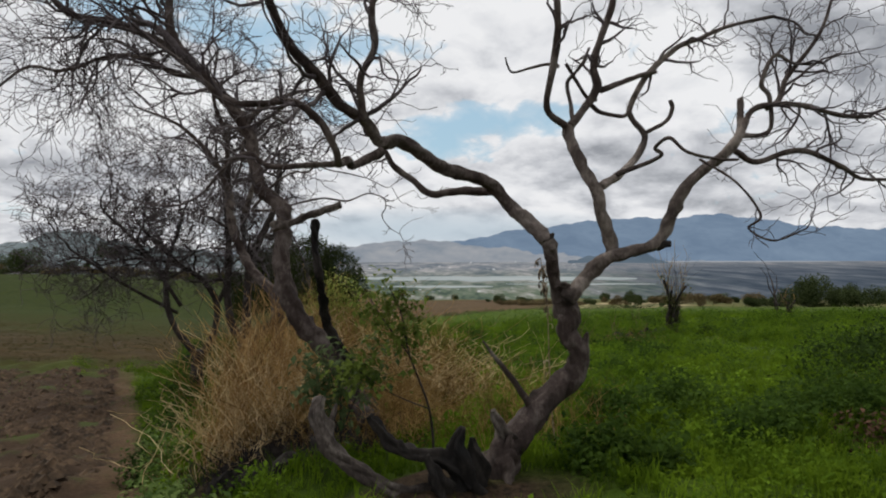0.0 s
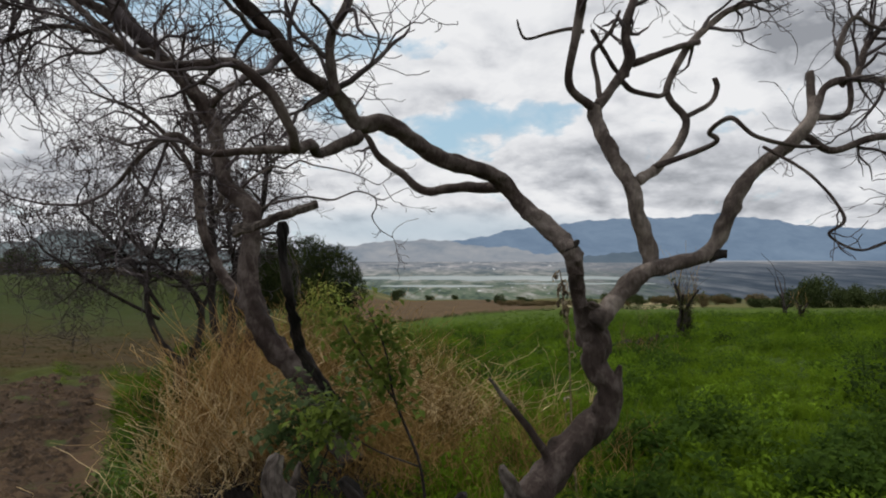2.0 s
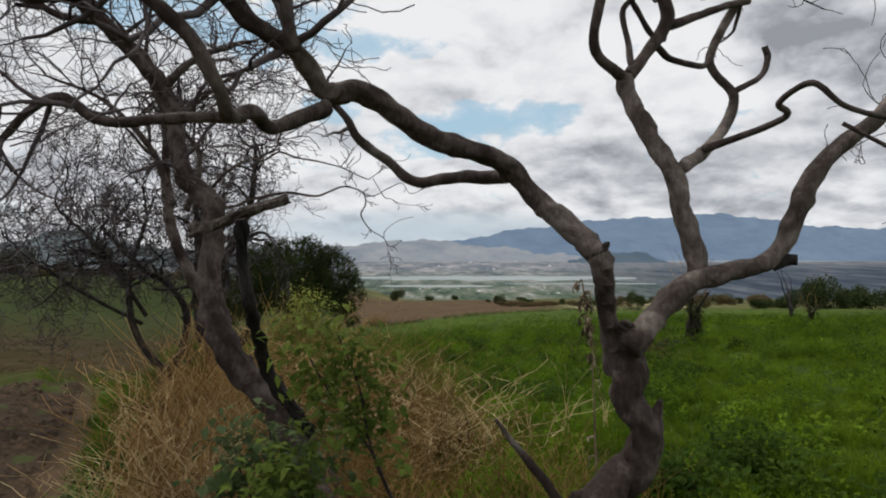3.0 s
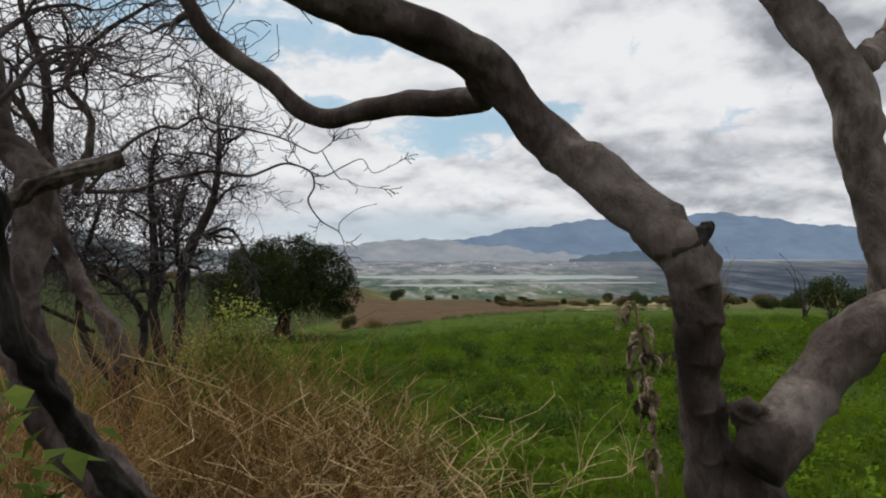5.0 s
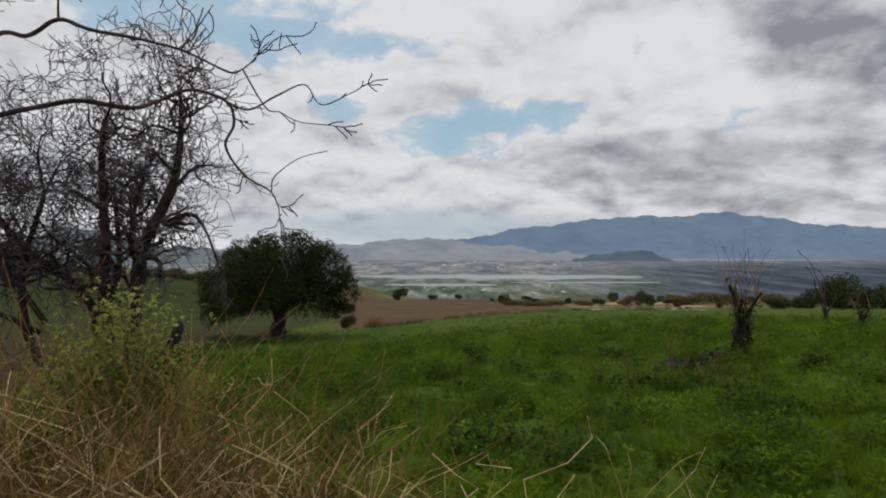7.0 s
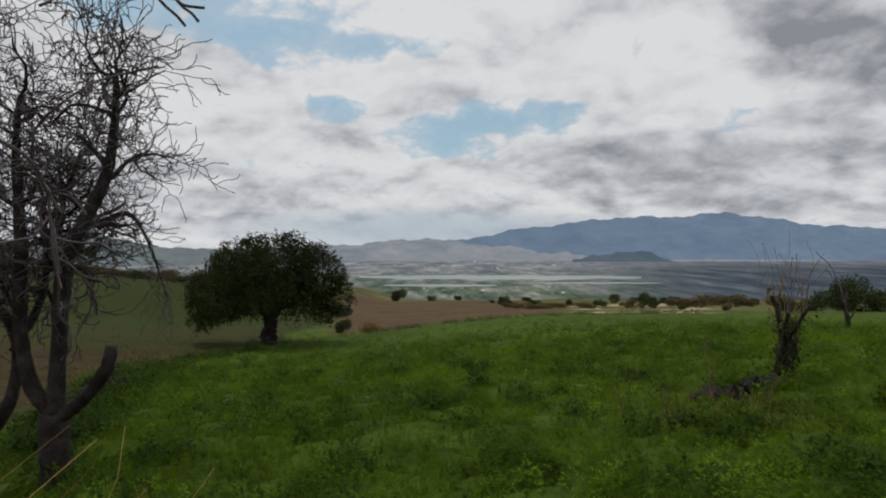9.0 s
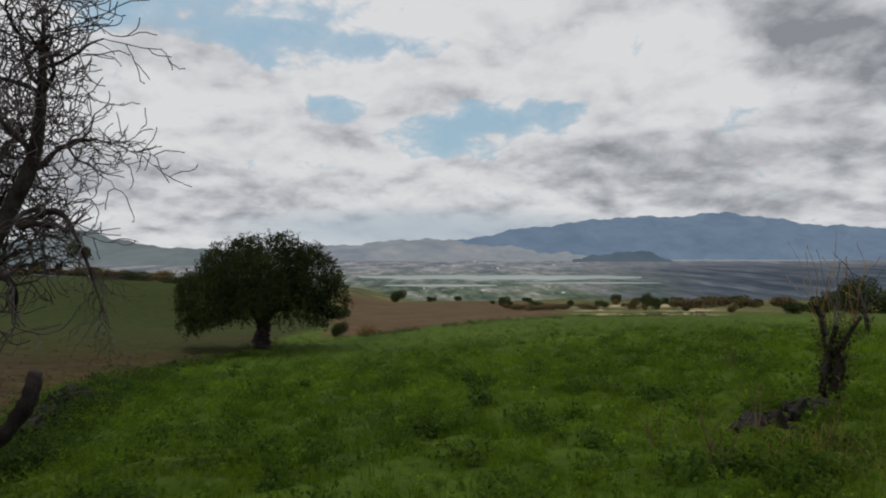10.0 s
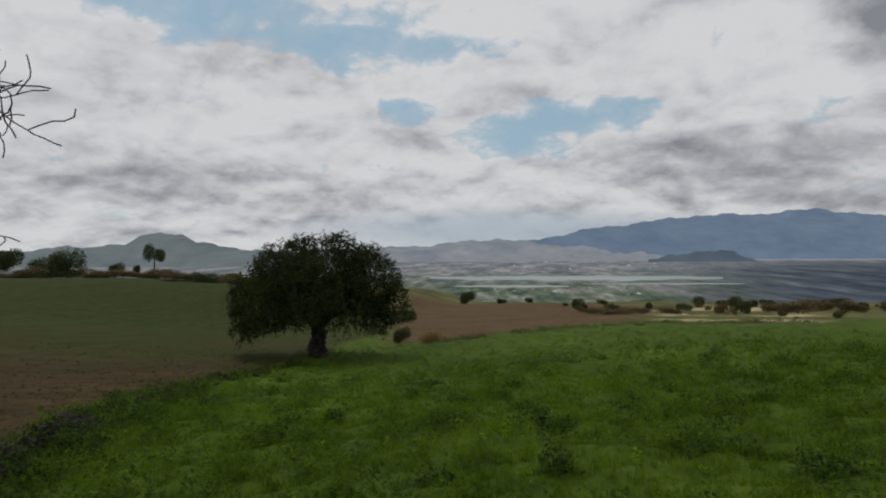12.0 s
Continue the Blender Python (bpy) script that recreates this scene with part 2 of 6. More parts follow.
def tube(pts, radii, sides, lump=0.0, seed=0, grooves=0.0, scars=(), warts=None):
    """Verts and quads of one bent limb through pts; lump: how knobbly its skin is."""
    p, r = np.asarray(pts, float), np.asarray(radii, float)
    d = np.gradient(p, axis=0)
    d /= np.linalg.norm(d, axis=1)[:, None] + 1e-9
    ref = np.array([0.31, 0.87, 0.37]) if abs(d[:, 1]).mean() < 0.8 else np.array([0.9, 0.1, 0.4])
    a = np.cross(d, ref)
    a /= np.linalg.norm(a, axis=1)[:, None] + 1e-9
    b = np.cross(d, a)
    ang = np.linspace(0, 2 * np.pi, sides, endpoint=False)
    ring = np.repeat(r[:, None], sides, 1)
    if lump:
        g = np.random.default_rng(seed)
        s = np.cumsum(np.r_[0, np.linalg.norm(np.diff(p, axis=0), axis=1)])[:, None]
        for k in range(6):
            m, f, ph = g.integers(1, 5), g.uniform(4, 26), g.uniform(0, 6.28)
            ring = ring * (1 + lump * 0.34 * np.sin(m * ang[None, :] + f * s + ph) * np.cos(f * 0.7 * s - ph))
    if grooves:
        g = np.random.default_rng(seed + 77)
        s = np.cumsum(np.r_[0, np.linalg.norm(np.diff(p, axis=0), axis=1)])[:, None]
        twist = 1.6 * s + 0.5 * np.sin(9 * s + seed)
        for m in (3, 5, 8):
            ring = ring * (1 - grooves * (0.5 + 0.5 * np.sin(m * (ang[None, :] + twist) + g.uniform(0, 6.28) + 0.7 * np.sin(14 * s + m))) ** 3)
        for _ in range(max(2, int(s[-1, 0] * 5))):
            ring = ring * (1 + 0.30 * np.exp(-((s - g.uniform(0, s[-1, 0])) / 0.035) ** 2 - ((ang[None, :] - g.uniform(0, 6.28)) / 0.5) ** 2))
    if scars or warts:
        g = np.random.default_rng(seed + 5)
        s = np.cumsum(np.r_[0, np.linalg.norm(np.diff(p, axis=0), axis=1)])[:, None]
        face = np.arctan2(-b[:, 1], -a[:, 1])[:, None]
        off = (ang[None, :] - face + np.pi) % (2 * np.pi) - np.pi
        for at, lean, wide in scars:
            ds = s - at - 0.006 * np.sin(3 * off + at * 40) - 0.010 * off ** 2
            lip = np.where(ds > 0, np.exp(-ds / 0.016), -0.45 * np.exp(ds / 0.012))
            ring = ring + 0.023 * lip * np.exp(-((off - lean) / wide) ** 4)
        for _ in range(warts[2] if warts else 0):
            at, turn, size = g.uniform(warts[0], warts[1]), g.normal(0.3, 0.9), g.uniform(0.010, 0.022)
            ring = ring + g.uniform(-0.009, 0.011) * np.exp(-((s - at) / size) ** 2 - ((off - turn) * r[:, None] / (size * 1.8)) ** 2)
    v = p[:, None, :] + ring[..., None] * (np.cos(ang)[None, :, None] * a[:, None, :] + np.sin(ang)[None, :, None] * b[:, None, :])
    n = len(p)
    i, j = np.meshgrid(np.arange(n - 1), np.arange(sides), indexing="ij")
    j2 = (j + 1) % sides
    f = np.stack([i * sides + j, i * sides + j2, (i + 1) * sides + j2, (i + 1) * sides + j], -1).reshape(-1, 4)
    # close both ends with a point ring
    v = v.reshape(-1, 3)
    v = np.vstack([v, p[0][None], p[-1][None]])
    jj = np.arange(sides)
    j3 = (jj + 1) % sides
    c0, c1 = len(v) - 2, len(v) - 1
    cap0 = np.stack([jj, np.full(sides, c0), np.full(sides, c0), j3], -1)
    cap1 = np.stack([(n - 1) * sides + j3, np.full(sides, c1), np.full(sides, c1), (n - 1) * sides + jj], -1)
    return v, f, np.vstack([cap0, cap1])[:, [0, 1, 3]]


def joined(pieces):
    vs, fs, ts, base = [], [], [], 0
    for v, f, t in pieces:
        vs.append(v)
        fs.append(np.vstack([f[:, [0, 1, 2]], f[:, [0, 2, 3]], t]) + base)
        base += len(v)
    return np.vstack(vs), np.vstack(fs)


def smooth_path(pts, per=6):
    """Control points (x, y, z, radius) -> a finer bent line with some crookedness."""
    c = np.asarray(pts, float)
    c = np.vstack([2 * c[0] - c[1], c, 2 * c[-1] - c[-2]])
    out = []
    for i in range(1, len(c) - 2):
        for t in np.linspace(0, 1, per, endpoint=False):
            a, b, d, e = c[i - 1], c[i], c[i + 1], c[i + 2]
            out.append(0.5 * (2 * b + (d - a) * t + (2 * a - 5 * b + 4 * d - e) * t * t + (3 * b - a - 3 * d + e) * t ** 3))
    out.append(c[-2])
    out = np.array(out)
    out[:, 3] = np.maximum(out[:, 3], 0.002)
    return out


def limb_mesh(name, pts, mat, origin, sides=14, lump=0.5, seed=0, per=8, scars=(), grooves=0.0, warts=None):
    """One limb; scars: (metres along it, turn, width) of old leaf-base ridges; warts: a bumpy stretch."""
    line = smooth_path(pts, per)
    piece = tube(line[:, :3] - np.asarray(origin), line[:, 3], sides, lump, seed, grooves, scars, warts)
    return mesh_from(name, *joined([piece]), mat, True), line


def unit(v):
    return v / (np.linalg.norm(v) + 1e-9)


def grow(g, out, p, d, r, length, level, top, o):
    """Recursive crooked branch: appends (points, radii) to out."""
    n = 3 + int(length / o["seg"])
    n = min(n, 9)
    pts, rad, q, w = [p], [r], p, unit(d)
    for i in range(n):
        w = unit(w + g.normal(0, o["kink"], 3) + np.array([0, 0, o["lift"] if level > 1 else o["lift"] * 0.6]))
        q = q + w * length / n
        pts.append(q)
        rad.append(max(r * (1 - (i + 1) / n * 0.62), o["thin"]))
    out.append((np.array(pts), np.array(rad), level))
    if level >= top:
        return
    kids = g.integers(*o["kids"][min(level, len(o["kids"]) - 1)])
    for k in range(kids):
        f = g.uniform(0.22, 1.0) if k else 1.0
        i = min(int(f * n), n - 1) + (1 if f == 1.0 else 0)
        i = min(i, n)
        side = unit(np.cross(w, g.normal(0, 1, 3)))
        a = g.uniform(*o["angle"]) if k else g.uniform(0.1, 0.5)
        nd = unit(unit(pts[i] - pts[i - 1]) * np.cos(a) + side * np.sin(a)) if i else w
        grow(g, out, pts[i], nd, max(rad[i] * g.uniform(0.55, 0.8), o["thin"]), length * g.uniform(*o["ratio"]), level + 1, top, o)


def along(line, g, lo, hi, count):
    """Places and directions for side twigs along a limb's line."""
    for _ in range(count):
        i = int(g.uniform(lo, hi) * (len(line) - 2))
        d = unit(line[i + 1, :3] - line[i, :3])
        side = unit(np.cross(d, g.normal(0, 1, 3)))
        yield line[i, :3], unit(d * 0.55 + side * 0.85), line[i, 3]


def branches_mesh(name, out, mat, origin, pick=lambda level: True, sides=4):
    """All branches of the picked levels, joined; those of equal length in points are swept together."""
    sets = {}
    for p, r, level in out:
        if pick(level):
            sets.setdefault(len(p), []).append((p, r))
    ang = np.linspace(0, 2 * np.pi, sides, endpoint=False)
    vs, fs, base = [], [], 0
    for n, items in sets.items():
        p = np.array([q[0] for q in items]) - np.asarray(origin)
        r = np.array([q[1] for q in items])
        d = np.gradient(p, axis=1)
        d /= np.linalg.norm(d, axis=2, keepdims=True) + 1e-9
        a = np.cross(d, np.array([0.31, 0.57, 0.77]))
        a /= np.linalg.norm(a, axis=2, keepdims=True) + 1e-9
        b = np.cross(d, a)
        v = p[:, :, None, :] + r[:, :, None, None] * (np.cos(ang)[:, None] * a[:, :, None, :] + np.sin(ang)[:, None] * b[:, :, None, :])
        i, j = np.meshgrid(np.arange(n - 1), np.arange(sides), indexing="ij")
        j2 = (j + 1) % sides
        f = np.stack([i * sides + j, i * sides + j2, (i + 1) * sides + j2, (i + 1) * sides + j], -1).reshape(-1, 4)
        vs.append(v.reshape(-1, 3))
        fs.append((f[None] + (np.arange(len(items)) * n * sides)[:, None, None]).reshape(-1, 4) + base)
        base += len(vs[-1])
    return mesh_from(name, np.vstack(vs), np.vstack(fs), mat, True)


def leaf_proto(length, width, bend, curl=0.3):
    """One folded pointed leaf of four triangles along +x."""
    v = np.array([[0, 0, 0], [length * 0.45, width, bend * 0.6 + width * curl], [length, 0, bend - length * 0.12], [length * 0.45, -width, bend * 0.6 + width * curl], [length * 0.5, 0, bend * 0.6]])
    f = np.array([[0, 4, 1], [1, 4, 2], [0, 3, 4], [3, 2, 4]])
    return v, f


def turn_z(v, a):
    c, s = np.cos(a), np.sin(a)
    return v @ np.array([[c, s, 0], [-s, c, 0], [0, 0, 1]])


def pitch_y(v, a):
    c, s = np.cos(a), np.sin(a)
    return v @ np.array([[c, 0, s], [0, 1, 0], [-s, 0, c]])


def merged(parts):
    vs, fs, base = [], [], 0
    for v, f in parts:
        vs.append(v)
        fs.append(f + base)
        base += len(v)
    return np.vstack(vs), np.vstack(fs)


def weed_proto(g, leaves, height, size):
    """A leafy weed: leaves at rising heights round a short stem."""
    parts = []
    for k in range(leaves):
        h = height * g.uniform(0.15, 1.0)
        v, f = leaf_proto(size * g.uniform(0.6, 1.2), size * g.uniform(0.18, 0.32), size * g.uniform(0.0, 0.25))
        v = turn_z(pitch_y(v, g.uniform(-0.2, 0.9)), k * 2.4 + g.uniform(-0.4, 0.4)) + np.array([g.normal(0, 0.12) * height, g.normal(0, 0.12) * height, h])
        parts.append((v, f))
    return merged(parts)


def mound_proto(g, leaves, size):
    """A weed that has grown into a low leafy mound, about half a metre across."""
    parts = []
    for k in range(leaves):
        a, e = g.uniform(0, 6.28), np.arcsin(g.uniform(0.05, 1.0))
        r = g.uniform(0.72, 1.05) * (1 + 0.22 * np.sin(3 * a + leaves) + 0.12 * np.sin(5 * a))
        c = np.array([np.cos(a) * np.cos(e) * 0.26 * r, np.sin(a) * np.cos(e) * 0.26 * r, np.sin(e) * 0.27 * r])
        s = size * g.uniform(0.5, 1.3)
        v = np.array([[0, 0, 0], [s * 0.5, s * 0.30, s * 0.10], [s, 0, -s * 0.12], [s * 0.5, -s * 0.30, s * 0.10]])
        parts.append((turn_z(pitch_y(v, g.uniform(-0.3, 0.8) + 0.5 * (e - 0.4)), a + g.normal(0, 0.7)) + c, np.array([[0, 1, 2], [0, 2, 3]])))
    return merged(parts)


def tuft_proto(g, blades, height, width, spread):
    """A grass tuft: bent blades of three triangles."""
    parts = []
    for k in range(blades):
        h, lean = height * g.uniform(0.5, 1.1), g.uniform(0.1, spread)
        a = g.uniform(0, 6.28)
        v = np.array([[0, -width, 0], [0, width, 0], [lean * h * 0.4, -width * 0.7, h * 0.6], [lean * h * 0.4, width * 0.7, h * 0.6], [lean * h, 0, h]])
        f = np.array([[0, 1, 3], [0, 3, 2], [2, 3, 4]])
        parts.append((turn_z(v, a) + np.array([g.normal(0, 0.05), g.normal(0, 0.05), 0]), f))
    return merged(parts)


def scatter(name, protos, xy, z, scale, mat, g, origin=(0, 0, 0)):
    """Plants as real geometry, joined into one mesh."""
    which = g.integers(0, len(protos), len(xy))
    spin = g.uniform(0, 6.28, len(xy))
    parts, base = [], 0
    vs, fs = [], []
    for k, (v, f) in enumerate(protos):
        m = which == k
        if not m.any():
            continue
        c, s, sc = np.cos(spin[m])[:, None], np.sin(spin[m])[:, None], scale[m][:, None]
        x = (v[None, :, 0] * c - v[None, :, 1] * s) * sc + xy[m, 0:1]
        y = (v[None, :, 0] * s + v[None, :, 1] * c) * sc + xy[m, 1:2]
        h = v[None, :, 2] * sc + z[m][:, None]
        vs.append(np.stack([x, y, h], -1).reshape(-1, 3))
        fs.append((f[None] + (np.arange(m.sum()) * len(v))[:, None, None]).reshape(-1, 3) + base)
        base += len(vs[-1])
    return mesh_from(name, np.vstack(vs) - np.asarray(origin, float), np.vstack(fs), mat)


# ---- the ground: a slope that falls away in front, with a bank under the row of trees ----
def row_x(y):
    return -1.0 - 0.28 * (y - 5.0)


def bank(x, y):
    """1 on the lower field beside the path, 0 on the weed field."""
    return step(-0.6, 2.4, row_x(y) - x) * (1 - step(16, 30, y))


def land(x, y):
    x, y = np.asarray(x, float), np.asarray(y, float)
    key = ((-60, 1.2), (0, 0.52), (45, -3.75), (62, -4.75), (85, -6.4), (140, -10.6), (220, -16.2), (300, -22.5), (420, -44), (900, -112), (1500, -130), (5000, -150))
    z = np.interp(y, [k[0] for k in key], [k[1] for k in key])
    z = z + 0.06 * np.clip(x, -9, 14) * (1 - step(70, 140, y))
    z = z - 0.03 * np.clip(x, 0, 14) * step(40, 66, y) * (1 - step(70, 140, y))
    z = z - 0.72 * bank(x, y)
    z = z - 0.60 * step(8, -9, x) * step(22, 54, y) * (1 - step(140, 220, y))
    z = z + 3.1 * step(-16, -60, x) * step(35, 100, y) * (1 - step(300, 400, y))
    z = z + 3.4 * step(-14, -40, x) * step(72, 104, y) * (1 - step(300, 400, y))
    near = 1 - step(60, 200, y)
    return z + near * (0.07 * wave(x, y, 7.0, 3) + 0.085 * wave(x, y, 2.3, 4) + 0.055 * wave(x, y, 0.95, 5)) + 0.5 * wave(x, y, 60, 9) * step(70, 160, y)


def spaced(lo, hi, fine_lo, fine_hi, d, ratio):
    mid = list(np.arange(fine_lo, fine_hi, d))
    a, s = fine_hi, d
    while a < hi:
        mid.append(a)
        s *= ratio
        a += s
    mid.append(hi)
    a, s, left = fine_lo, d, []
    while a > lo:
        s *= ratio
        a -= s
        left.append(max(a, lo))
    return np.array(left[::-1] + mid)


def field_edge(y):
    """Where the weed field ends at the low bank on its far side."""
    return np.interp(y, (20, 25.5, 30, 38, 46, 53.5, 58, 64), (-8.2, -9.9, -11.6, -13.7, -14.3, -13.0, -12.5, -13.5))


def zones(x, y):
    """How far each kind of soil covers the ground, 0 to 1."""
    edge = 0.5 * wave(x, y, 3.0, 21) + 0.3 * wave(x, y, 1.0, 22)
    path_x = -5.55 - 0.51 * (y - 11.4)
    past = path_x - x
    path = step(-0.20, 0.05, past + 0.12 * edge) * (1 - step(0.25, 0.75, past + 0.2 * edge)) * (1 - step(19, 26, y))
    soil = step(0.05, 0.35, past + 0.12 * edge) * (1 - step(21, 25, y + 2.0 * edge))
    pasture = step(0.0, 1.6, field_edge(y) - x + 0.7 * edge) * step(22, 27, y + 2 * edge) * (1 - step(105, 125, y))
    line = 66 + 0.42 * (x + 7) + 4 * np.sin(x * 0.05)
    brown = step(0, 5, y - line + 2 * edge) * (1 - step(190, 215, y)) * step(-0.18, -0.14, x / np.maximum(y, 1.0)) * (1 - step(6, 14, x - 0.20 * (y - 60) + 3 * edge))
    bear = x / np.maximum(y, 1.0)
    straw = step(78, 86, y + 8 * edge - 60 * np.clip(0.2 - bear, 0, 1)) * (1 - step(196, 206, y)) * step(0.16, 0.22, bear) * (1 - step(0.36, 0.42, bear)) * step(-0.35, 0.15, wave(x * 0.5, y, 26, 31) + 0.25 * wave(x, y, 6, 32))
    far = step(70, 120, y) * (1 - np.clip(brown, 0, 1))
    stubble = pasture * (1 - step(46, 58, y + 5 * edge + 0.12 * (x + 20)))
    meadow = step(-3, 3, field_edge(y) - 4 - x) * step(66, 74, y + 3 * edge) * (1 - step(98, 106, y)) * (bear < -0.16)
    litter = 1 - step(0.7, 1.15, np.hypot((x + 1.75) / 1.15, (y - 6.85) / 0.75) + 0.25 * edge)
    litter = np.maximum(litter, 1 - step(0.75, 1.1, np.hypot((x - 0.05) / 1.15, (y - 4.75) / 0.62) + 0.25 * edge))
    return {"litter": litter, "meadow": meadow, "path": path, "soil": soil, "pasture": np.clip(pasture, 0, 1), "stubble": np.clip(stubble, 0, 1), "brown": brown, "straw": np.clip(straw, 0, 1), "far": far}


gx = spaced(-2600, 2600, -16, 16, 0.32, 1.045)
gy = spaced(-400, 2600, 2, 40, 0.32, 1.035)
X, Y = np.meshgrid(gx, gy)
Z = land(X, Y)
nx, ny = len(gx), len(gy)
ii, jj = np.meshgrid(np.arange(ny - 1), np.arange(nx - 1), indexing="ij")
quads = np.stack([ii * nx + jj, ii * nx + jj + 1, (ii + 1) * nx + jj + 1, (ii + 1) * nx + jj], -1).reshape(-1, 4)

mat, n = material("hillside_ground")
pos = n.add("ShaderNodeNewGeometry").outputs["Position"]


def cover(name):
    return n.add("ShaderNodeAttribute", {"attribute_name": name}).outputs["Fac"]


wide, mid, tiny = n.noise(pos, 0.12, 5, 0.6), n.noise(pos, 1.3, 6, 0.6), n.noise(pos, 16.0, 6, 0.65)
green = n.ramp(n.math("ADD", n.math("MULTIPLY", wide, 0.5), n.math("MULTIPLY", mid, 0.5)), [(0.36, (0.027, 0.050, 0.004)), (0.50, (0.056, 0.096, 0.007)), (0.64, (0.092, 0.141, 0.011))])
green = n.mix(n.ramp(tiny, [(0.38, 0.5), (0.58, 0.0)]), green, (0.030, 0.046, 0.008))
earth = n.ramp(n.math("ADD", n.math("MULTIPLY", mid, 0.6), n.math("MULTIPLY", tiny, 0.4)), [(0.32, (0.024, 0.016, 0.011)), (0.55, (0.062, 0.040, 0.025)), (0.75, (0.12, 0.082, 0.05))])
earth = n.mix(n.ramp(n.noise(pos, 0.8, 5, 0.6), [(0.55, 0.0), (0.66, 0.8)]), earth, (0.055, 0.075, 0.020))
trod = n.ramp(n.math("ADD", n.math("MULTIPLY", mid, 0.4), n.math("MULTIPLY", tiny, 0.6)), [(0.35, (0.066, 0.040, 0.024)), (0.65, (0.140, 0.088, 0.052))])
graze = n.ramp(n.math("ADD", n.math("MULTIPLY", n.noise(n.scaled(pos, (0.5, 1.6, 1)), 0.10, 5, 0.6), 0.7), n.math("MULTIPLY", mid, 0.3)), [(0.38, (0.042, 0.036, 0.009)), (0.50, (0.034, 0.039, 0.007)), (0.60, (0.028, 0.047, 0.006))])
plough = n.ramp(n.math("ADD", n.math("MULTIPLY", wide, 0.6), n.math("MULTIPLY", mid, 0.4)), [(0.35, (0.066, 0.043, 0.021)), (0.65, (0.118, 0.076, 0.038))])
dry = n.ramp(mid, [(0.35, (0.28, 0.22, 0.12)), (0.65, (0.50, 0.41, 0.25))])
scrub = n.ramp(n.noise(n.scaled(pos, (1, 0.6, 1)), 0.07, 6, 0.62), [(0.38, (0.060, 0.058, 0.022)), (0.5, (0.080, 0.088, 0.026)), (0.66, (0.16, 0.125, 0.055))])
colour = n.mix(cover("far"), green, scrub)
colour = n.mix(cover("pasture"), colour, graze)
shorn = n.ramp(n.math("ADD", n.math("MULTIPLY", n.noise(n.scaled(pos, (0.4, 1.4, 1)), 0.3, 6, 0.62), 0.6), n.math("MULTIPLY", tiny, 0.4)), [(0.36, (0.030, 0.029, 0.007)), (0.48, (0.044, 0.030, 0.012)), (0.62, (0.072, 0.050, 0.021))])
colour = n.mix(cover("stubble"), colour, shorn)
colour = n.mix(cover("meadow"), colour, n.ramp(mid, [(0.35, (0.021, 0.033, 0.005)), (0.65, (0.038, 0.050, 0.008))]))
colour = n.mix(cover("brown"), colour, plough)
colour = n.mix(cover("straw"), colour, dry)
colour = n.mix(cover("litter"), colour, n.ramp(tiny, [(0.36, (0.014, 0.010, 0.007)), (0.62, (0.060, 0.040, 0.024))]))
colour = n.mix(cover("soil"), colour, earth)
colour = n.mix(cover("path"), colour, trod)
finish(n, colour, 0.95, n.math("ADD", n.math("MULTIPLY", mid, 1.0), n.math("MULTIPLY", tiny, 0.35)), 0.8, 0.12, gloss=0.1)
GROUND = mat
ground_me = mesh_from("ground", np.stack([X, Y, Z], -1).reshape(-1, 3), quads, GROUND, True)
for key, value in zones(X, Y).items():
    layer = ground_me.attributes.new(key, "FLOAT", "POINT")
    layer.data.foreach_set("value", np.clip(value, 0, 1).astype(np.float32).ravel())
tagged(new("ground", ground_me), "sloping weed field, ploughed soil and trodden footpath", "ground", kind="structure")


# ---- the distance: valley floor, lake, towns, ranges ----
# backdrop colours glow: daylight and haze are put into the emission
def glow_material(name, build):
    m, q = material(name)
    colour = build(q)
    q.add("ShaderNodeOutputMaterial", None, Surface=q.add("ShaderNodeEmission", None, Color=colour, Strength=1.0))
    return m


